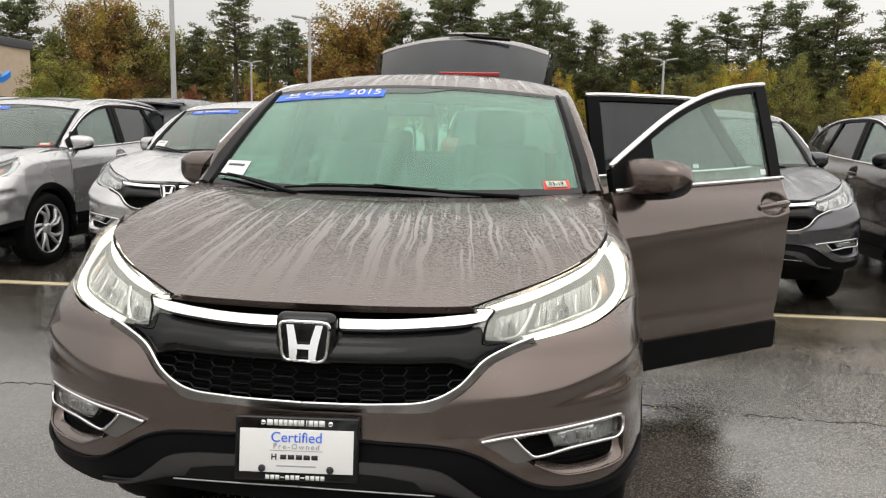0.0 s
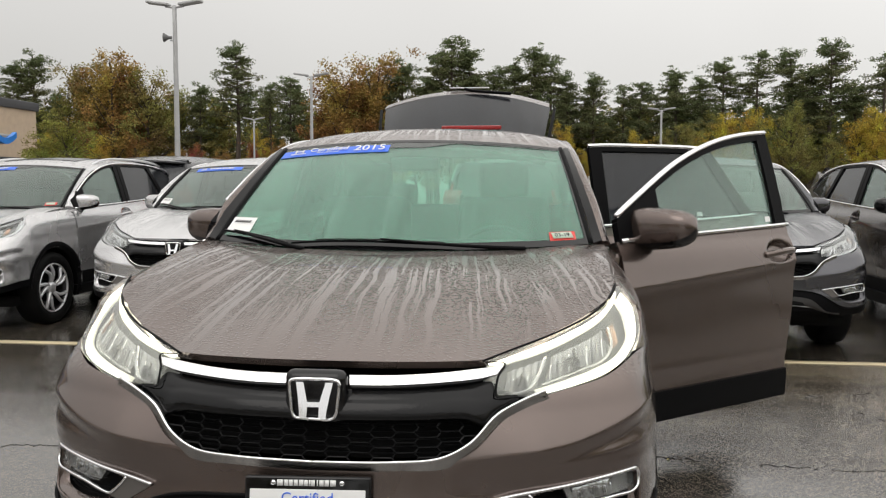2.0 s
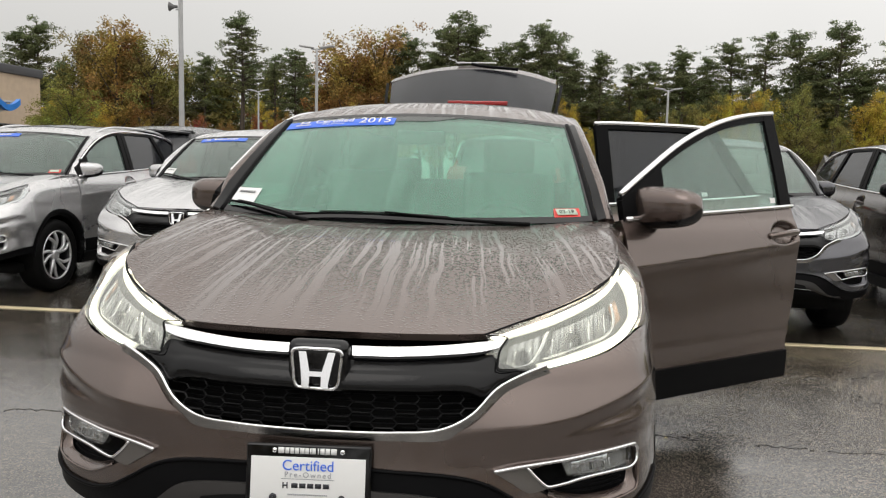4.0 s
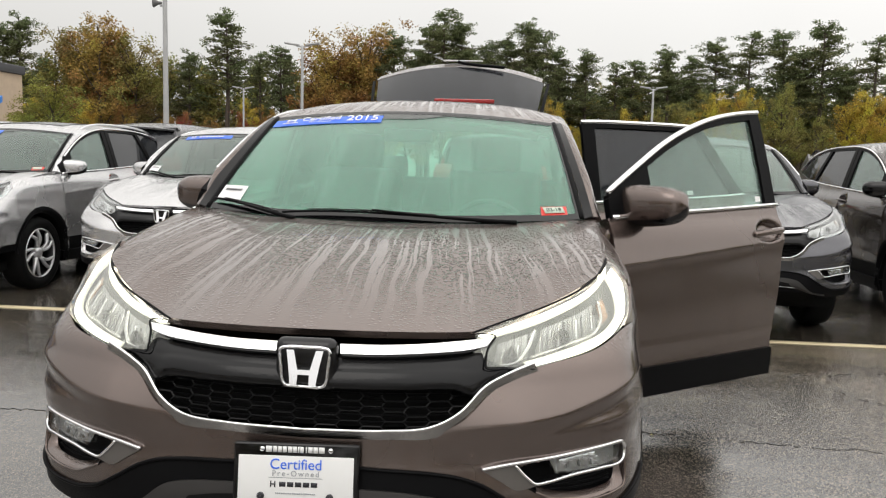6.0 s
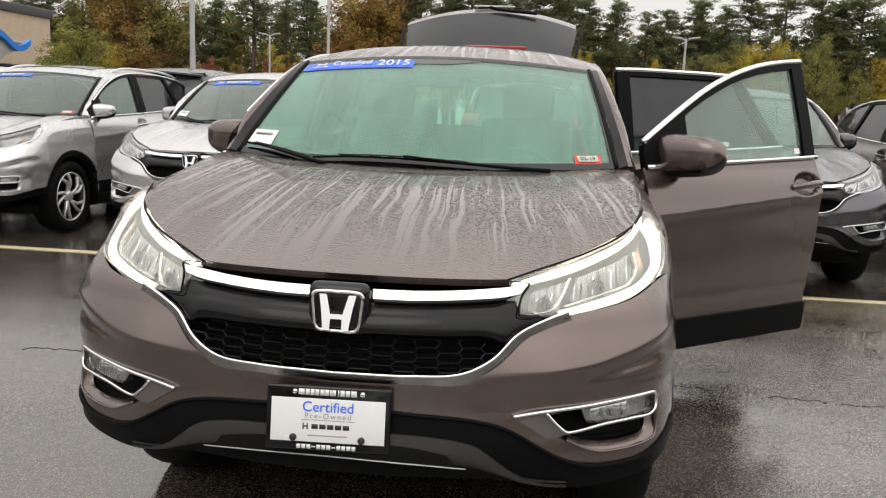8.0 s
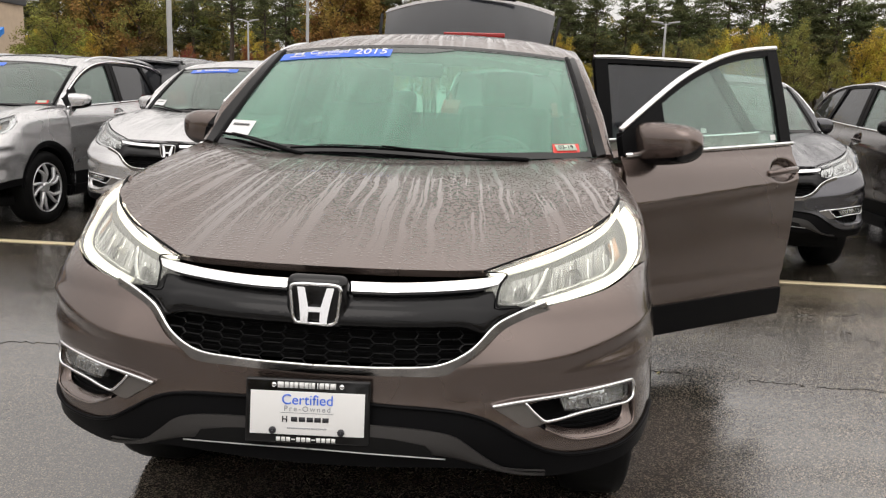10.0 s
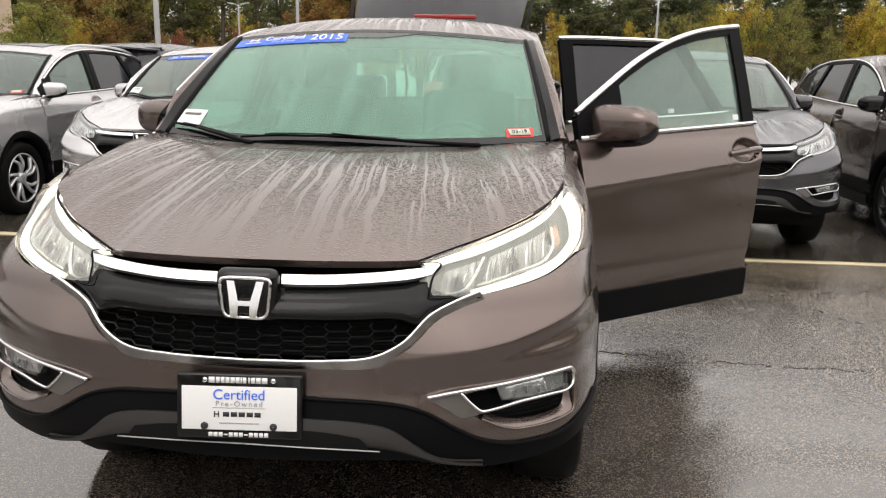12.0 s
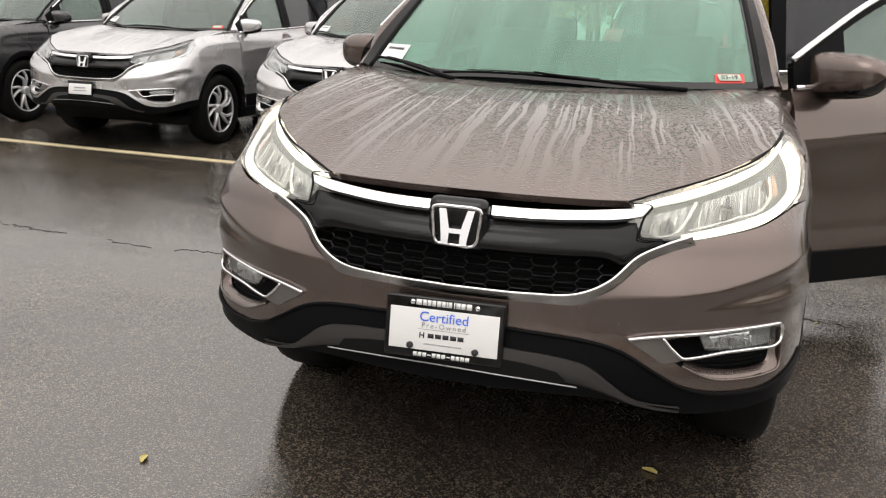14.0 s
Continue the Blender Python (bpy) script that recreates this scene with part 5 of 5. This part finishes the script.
tagged(line, "worn yellow painted line on wet asphalt", "road marking", kind="structure")

TAR = mat("crack_edge", (0.020, 0.019, 0.018), 0.4, coat=1.0, vary=0.3, scale=20, bump=0.8)


def crack(points, width, seed, n=140, cover=.15):
    """A broken, ragged line in the asphalt."""
    rng = np.random.default_rng(seed)
    c = curve(points, n)
    jag = np.cumsum(rng.normal(scale=.006, size=(n, 2)), axis=0)
    jag -= np.linspace(0, 1, n)[:, None] * jag[-1]
    c = c + jag + rng.normal(scale=.010, size=(n, 2))
    w = width * rng.uniform(.15, 1, n) * np.clip(np.convolve(rng.normal(size=n + 12), np.ones(13) / 4, "valid") + cover, .0, 1)
    t = np.gradient(c, axis=0)
    across = np.stack([-t[:, 1], t[:, 0]], -1) / np.linalg.norm(t, axis=1)[:, None]
    g = np.stack([np.concatenate([c + across * (w * k)[:, None], fall(c[:, 1:]) + .0025], 1) for k in (-1, 1)], 1)
    ob = part("crack", sheet(g, .006, (0, 0, -50)), TAR)
    return tagged(ob, "ragged dark crack across wet asphalt", "crack", kind="structure")


crack([(1.0, 2.11), (1.5, 2.09), (2.45, 2.05), (3.55, 2.07), (6.1, 2.00)], .0045, 1, 420, .45)
crack([(-6.1, 2.10), (-4.1, 2.03), (-2.35, 1.92), (-1.25, 1.98)], .0035, 2, 420, .3)
crack([(2.33, 3.33), (2.62, 2.84), (2.80, 2.60), (3.0, 2.45)], .007, 3)
crack([(2.23, 3.37), (3.05, 3.57), (4.25, 3.62)], .007, 4)

# ---- cars ----
hero = make_car("car", "brown metallic compact SUV, wet, doors and tailgate open, lights on", Matrix(), BROWN, True, True, group="")
ROW = (("car", "silver compact SUV parked on wet asphalt", -4.93, 4.45, SILVER, ALLOY, True),
       ("car", "silver compact SUV with blue windshield banner", -2.44, 4.47, SILVER, ALLOY, True),
       ("car", "steel grey compact SUV parked behind the line", 2.24, 4.39, STEEL, ALLOY, False),
       ("car", "brown compact SUV with dark wheels and blue banner", 4.70, 4.59, SHADED_BROWN, DARK_ALLOY, True),
       ("car", "black compact SUV parked at the row's far end", -7.60, 4.72, BLACK, ALLOY, False))
for nm, lab, x, y, paint, rm, ban in ROW:
    make_car(nm, lab, pose(x, y, 0), paint, rim_mat=rm, banner=ban, plate=x < 4, rails=x < -4)
BACK_ROW = (("dark SUV seen from behind, red tail lamps", 0.13, 13.7, BLACK), ("dark SUV in the second row", -4.65, 12.4, BLACK),
            ("white car in the second row", -9.0, 14.3, PALE), ("silver car in the second row", 6.9, 15.0, SILVER))
for lab, x, y, paint in BACK_ROW:
    make_car("car", lab, pose(x, y, 0, 0, 0, 180) @ Matrix.Diagonal((1.06, 1.0, 1.06, 1)), paint, banner=False, plate=False, group="cars parked in the second row")

# ---- lamp posts ----
POLE = mat("galvanised_steel", (0.42, 0.42, 0.42), 0.5, 0.3, bump=0.05)


def lamp_post(x, y, h, heads, speaker=False):
    p = empty("street_lamp", pose(x, y, 0), "grey steel car park lamp post", "lamp post", "lamp posts of the car park")
    part("pole", tube([(0, 0, 0), (0, 0, h)], (.11, .075), 12, 12), POLE, p)
    part("base", lathe_z([(.0, .001), (.0, .30), (.75, .28), (.75, .001)]), mat("concrete", (0.38, 0.37, 0.35), 0.85, bump=0.3, bump_scale=30), p)
    for s in heads:
        part("lamp_head", moved(box(s * .62, 0, 0, .85, .36, .10, .03), Matrix.Translation((0, 0, h)) @ pose(0, 0, 0, 0, -s * 8)), POLE, p)
        part("arm", tube([(0, 0, h - .08), (s * .35, 0, h - .02)], .04, 6, 8), POLE, p)
    if speaker:
        sp = part("loudspeaker", moved(lathe([(0, .05), (.12, .06), (.28, .16), (.30, .165), (.28, .14), (.15, .03)], 20), Matrix.Translation((-.12, 0, h - 1.15)) @ pose(0, 0, 0, 0, 0, 190)), mat("speaker_grey", (0.12, 0.12, 0.12), 0.5), p)
        part("bracket", box(-.08, 0, h - 1.25, .2, .05, .05), POLE, sp)
    return p


def lathe_z(profile, n=24):
    v, f = lathe(profile, n)
    return [(b, c, a) for a, b, c in v], f


lamp_post(-12.65, 27, 7.85, (-1, 1), True)
lamp_post(-12.6, 45, 7.7, (-1, 1))
lamp_post(-26.4, 74, 7.6, (-1, 1))
lamp_post(10.1, 63, 7.2, (-1, 1))
lamp_post(19.7, 40, 7.6, (-1, 1))

# ---- showroom ----
WALL = mat("tan_plaster", (0.47, 0.365, 0.265), 0.85, bump=0.1, bump_scale=20)
ROOFING = mat("dark_parapet", (0.06, 0.06, 0.065), 0.6)
WAVE = mat("blue_fascia", (0.03, 0.20, 0.62), 0.3)
SOFFIT = mat("canopy_grey", (0.34, 0.325, 0.30), 0.8, bump=0.1, bump_scale=20)
CANOPY = mat("canopy_pale", (0.46, 0.44, 0.40), 0.75, bump=0.05, bump_scale=20)
sh = empty("showroom", pose(-32, 0, 0), "low tan showroom with a blue wave fascia", "building")
part("wall", box(-10, 22.3, 3.05, 20, 52, 6.1, .02), WALL, sh)
part("parapet", box(-10, 22.3, 6.35, 20.3, 52.3, .55, .06), ROOFING, sh)


def wave(y):
    return 4.12 - .36 * np.cos((y - 40.85) * 2 * np.pi / 3.65)


ys = np.linspace(-3, 41.8, 320)
part("fascia", sheet(np.stack([np.stack([3.0 + 0 * ys, ys, wave(ys) + dz], -1) for dz in (-.17, -.08, .08, .17)], 1), .25, (-40, 20, 3)), WAVE, sh)
part("canopy", box(1.4, 19.2, 4.12, 2.7, 45.0, .12, .02), CANOPY, sh)
for k in range(12):
    y = 39.02 - 3.65 * k
    cl = part("column", tube([(2.6, y, 0), (2.6, y, 3.4)], .17, 8, 14), CANOPY, sh, "pale round column")
    t, w = np.meshgrid(np.linspace(0, 1, 8), np.linspace(-1, 1, 13), indexing="ij")
    at = y + w * (.20 + 1.58 * t ** .9)
    part("capital", sheet(np.stack([2.75 + 0 * t, at, 2.75 + (wave(at) - .12 - 2.75) * t ** .9], -1), .5, (-40, y, 3)), SOFFIT, cl)
for k in range(22):
    wd = part("window", box(.02, 45.5 - 2.1 * k, 1.5, .08, 1.96, 2.9, .01), mat("shop_glass", (0.02, 0.022, 0.024), 0.08, coat=1.0), sh, "dark shop window")
    part("window_frame", join(box(.05, 45.5 - 2.1 * k, 2.98, .08, 2.06, .08), box(.05, 46.5 - 2.1 * k, 1.5, .08, .09, 2.95)), ROOFING, wd)

# ---- trees ----
BARK = mat("bark", (0.085, 0.065, 0.05), 0.95, bump=0.6, bump_scale=12, vary=0.3)
LEAF = {k: mat("leaf_" + k, c, 0.75, vary=0.35, scale=14, island=0.5, spec=0.2, thin=0.4) for k, c in dict(
    pine=(0.165, 0.172, 0.080), rust=(0.330, 0.185, 0.066), gold=(0.46, 0.315, 0.062), olive=(0.25, 0.225, 0.072), bronze=(0.26, 0.205, 0.075), red=(0.28, 0.085, 0.055), green=(0.25, 0.235, 0.060)).items()}


def leaves(rng, centres, per, spread, size, squash=1.0):
    """Small bent leaf clumps scattered round centres."""
    verts, faces = [], []
    for c, r in centres:
        for _ in range(per):
            d = rng.normal(size=3)
            d /= np.linalg.norm(d)
            p = np.array(c) + d * r * rng.uniform(.25, 1) * spread * np.array([1, 1, squash])
            a, b = rng.normal(size=3), rng.normal(size=3)
            a /= np.linalg.norm(a)
            b -= a * (a @ b)
            b /= np.linalg.norm(b)
            s = size * rng.uniform(.6, 1.4)
            k = len(verts)
            n = np.cross(a, b) * s * .3
            verts += [p - a * s, p - b * s * .6 + n, p + a * s, p + b * s * .6 + n]
            faces += [(k, k + 1, k + 2), (k, k + 2, k + 3)]
    return verts, faces


def tree_meshes(seed, kind, full=True):
    """Trunk and limbs, and the crown, of a tree of unit height."""
    rng = np.random.default_rng(seed)
    wood, centres = [], []
    bend = rng.normal(scale=.012, size=2)
    def axis(t):
        return np.array([bend[0] * math.sin(3 * t), bend[1] * math.sin(2.4 * t), t])
    wood.append(tube([axis(t) for t in np.linspace(0, 1 if kind == "pine" else .74, 8)], (.016, .002), 16, 7))
    if kind == "pine":
        base = rng.uniform(.34, .55)
        for t in np.linspace(base, .985, 34):
            for _ in range(rng.integers(3, 6)):
                if rng.random() < .45:
                    continue
                a, ln = rng.uniform(0, 2 * np.pi), (.04 + .20 * (1 - t) ** .75 * (1 - base * .2)) * rng.uniform(.55, 1.25)
                s = axis(t)
                e = s + np.array([math.cos(a) * ln, math.sin(a) * ln, rng.uniform(-.02, .05)])
                wood.append(tube([s, (s + e) / 2 + np.array([0, 0, .008]), e], (.0035, .001), 5, 4))
                for k in (.35, .6, .82, 1.0):
                    centres.append((s + (e - s) * k + rng.normal(scale=.009, size=3), .024 * (.6 + .7 * rng.random())))
        crown = leaves(rng, centres, 36, 1.40, .0052, .5) if full else leaves(rng, centres[::2], 10, 1.4, .0125, .6)
    else:
        for _ in range(34):
            t, a = rng.uniform(.18, .9), rng.uniform(0, 2 * np.pi)
            ln = .30 * (1 - abs(t - .45) ** 1.3) * rng.uniform(.5, 1.05) * (1.1 - t * .6)
            s = axis(t * .8)
            e = s + np.array([math.cos(a) * ln, math.sin(a) * ln, rng.uniform(.08, .22)])
            wood.append(tube([s, (s + e) / 2 + np.array([0, 0, -.01]), e], (.006, .0015), 6, 4))
            for k in (.35, .55, .75, .9, 1.0):
                centres.append((s + (e - s) * k + rng.normal(scale=.034, size=3), .048 * (.6 + .6 * rng.random())))
        crown = leaves(rng, centres, 58, 1.15, .0070) if full else leaves(rng, centres, 9, 1.2, .0190)
    return join(*(wood if full else wood[:1] + wood[1::4])), crown


def mesh_of(name, data, material):
    me = bpy.data.meshes.new(name)
    me.from_pydata([tuple(float(c) for c in v) for v in data[0]], [], data[1])
    me.materials.append(material)
    return me


PINES = [tuple(tree_meshes(10 + k, "pine")) for k in range(5)]
BROADS = [tuple(tree_meshes(40 + k, "broad")) for k in range(5)]
FAR_PINES = [tuple(tree_meshes(70 + k, "pine", False)) for k in range(5)]
FAR_BROADS = [tuple(tree_meshes(90 + k, "broad", False)) for k in range(5)]
TREE_DATA = {}


def tree(k, kind, x, y, h, wide=1.0, turn=0, full=True):
    src = (PINES if full else FAR_PINES) if kind == "pine" else (BROADS if full else FAR_BROADS)
    key = (kind, k % len(src), full)
    if key not in TREE_DATA:
        w, c = src[k % len(src)]
        TREE_DATA[key] = (mesh_of("trunk", w, BARK), mesh_of("crown", c, LEAF[kind]))
    names = dict(pine=("tall dark green pine with bare lower trunk", "pine tree"), rust=("broad tree in rusty brown autumn leaf", "tree"), gold=("small tree in golden yellow autumn leaf", "tree"),
                 olive=("bushy tree in olive green leaf", "tree"), red=("small tree in red autumn leaf", "tree"), green=("bushy tree in fresh green leaf", "tree"), bronze=("broad tree in dull bronze autumn leaf", "tree"))
    t = new("pine_tree" if kind == "pine" else "tree")
    tagged(t, *names[kind], "trees behind the car park")
    t.matrix_world = pose(x, y, -.05, 0, 0, turn) @ Matrix.Diagonal((h * wide, h * wide, h, 1))
    for nm, me in zip(("trunk", "crown"), TREE_DATA[key]):
        ob = new(nm, me)
        ob.parent = t


TALL = ((-59.5, 15.0, "pine"), (-57.6, 16.2, "pine"), (-52.2, 15.2, "bronze"), (-47.4, 16.4, "rust"), (-43.7, 14.4, "bronze"), (-34.3, 17.2, "pine"), (-38.1, 12.7, "pine"), (-29.5, 12.6, "pine"), (-26.8, 13.2, "pine"),
        (-21.3, 15.2, "rust"), (-17.2, 16.0, "rust"), (-14.6, 14.8, "pine"), (-8.7, 17.0, "pine"), (-10.6, 15.9, "pine"), (-6.8, 16.2, "pine"), (-11.5, 12.9, "pine"), (-2.2, 14.6, "pine"), (1.9, 14.9, "pine"), (-4.0, 14.0, "pine"), (0, 15.7, "pine"), (3.6, 13.5, "pine"), (6.9, 13.2, "pine"), (9.9, 11.9, "pine"),
        (12.0, 12.2, "pine"), (15.3, 13.5, "pine"), (17.9, 12.7, "pine"), (20.5, 14.7, "pine"), (24.0, 15.3, "pine"), (27.1, 15.4, "pine"), (29.7, 13.9, "pine"), (31.1, 16.3, "pine"), (33.8, 12.1, "pine"), (36.2, 14.8, "pine"))
pick = random.Random(3)
for k, (x, h, kind) in enumerate(TALL):
    tree(k, kind, x, 88 + pick.uniform(-2, 2), h if kind == "pine" else h * 1.08, 1.35 if kind == "pine" else 1.2, pick.uniform(0, 360))
for k in range(120):
    x = -95 + k * 1.4 + pick.uniform(-1, 1)
    far = pick.choice(("pine", "pine", "pine", "bronze", "olive"))
    tree(k, far, x, 94 + pick.uniform(-2, 14), pick.uniform(10.0, 13.0) if x > -15 else pick.uniform(11, 14), 1.1, pick.uniform(0, 360), False)
for k in range(46):
    x = -70 + k * 2.7 + pick.uniform(-1, 1)
    near = pick.choice(("gold", "olive", "olive", "gold", "gold")) if x > 2 else pick.choice(("rust", "rust", "olive", "gold"))
    tree(k, near, x, 81 + pick.uniform(-2, 3), pick.uniform(4.5, 8.0) * (1.2 if x > 14 else 1), 1.05, pick.uniform(0, 360))
tree(1, "gold", 21.5, 79, 9.6, 1.0, 20)
tree(2, "gold", 33.5, 79, 9.2, 1.0, 120)
tree(3, "gold", 3.2, 79, 8.0, .8, 60)
tree(4, "red", -34.5, 79, 6.0, 1.1, 10)
tree(0, "red", -28.0, 79, 6.0, 1.1, 200)
tree(2, "green", -22.9, 36.5, 4.9, 1.6, 70)
tree(3, "green", -24.6, 37.5, 4.3, 1.5, 10)
# dark woods behind the gold trees
for k in range(30):
    tree(k, pick.choice(("pine", "pine", "olive")), 4 + 1.7 * k + pick.uniform(-.8, .8), 93 + pick.uniform(-1, 2), pick.uniform(8.5, 11), 1.3, pick.uniform(0, 360), False)
# this ring of trees behind and beside is unseen, added to darken reflections
for k in range(60):
    a = radians(100 + k * 5.6)
    kind = pick.choice(("pine", "pine", "rust", "olive"))
    tree(k, kind, -70 * math.sin(a) * 1.1, 75 * math.cos(a) - 2 if math.cos(a) < .2 else -40 + pick.uniform(-5, 5), pick.uniform(10, 15), 1.6, pick.uniform(0, 360), False)
for x, h, kind in ((-50, 15.5, "rust"), (-45.5, 15.0, "bronze"), (-41.5, 13.5, "olive"), (-55, 14.0, "bronze"), (-19, 14.5, "rust"), (-23.5, 13.2, "rust"), (13.5, 11.0, "pine"), (-6.5, 13.5, "pine"), (-20.4, 15.6, "rust"), (-16.4, 16.4, "bronze"), (-48.5, 16.8, "bronze")):
    tree(int(h * 7), kind, x, 90 + pick.uniform(-1, 1), h, 1.3, pick.uniform(0, 360))

# an unseen hedge, added to darken what the open door reflects
for k in range(20):
    tree(k, pick.choice(("olive", "green", "bronze")), 8.4 + pick.uniform(-.3, .3), -15 + 1.2 * k, pick.uniform(2.1, 2.7), 1.9, pick.uniform(0, 360), False)
for k in range(9):
    tree(k + 1, pick.choice(("gold", "olive", "gold")), 12 + 3.2 * k + pick.uniform(-1, 1), 78 + pick.uniform(-1, 1), pick.uniform(6.5, 9.5), 1.0, pick.uniform(0, 360))

# ---- fallen leaves ----
FALLEN = mat("fallen_leaf", (0.55, 0.47, 0.16), 0.5, vary=0.3)
for x, y, a, s in ((-1.01, .05, 20, .024), (.537, .53, 70, .026), (1.40, .75, 10, .028), (1.20, 2.08, 130, .010)):
    g = np.array([[(u * (1 - .75 * abs(t - .45) ** 1.2 * 2) * .55, t * 2 - .9, .12 + .22 * u * u + .1 * math.sin(4 * t)) for u in np.linspace(-1, 1, 7)] for t in np.linspace(0, 1, 9)])
    lf = part("fallen_leaf", ([tuple(s * c for c in p) for p in g.reshape(-1, 3)], [(i * 7 + j, i * 7 + j + 1, i * 7 + j + 8, i * 7 + j + 7) for i in range(8) for j in range(6)]), FALLEN)
    lf.matrix_world = pose(x, y, float(fall(y)) + .001, 0, 0, a)
    tagged(lf, "yellow fallen leaf lying on wet asphalt", "leaf", "fallen leaves")
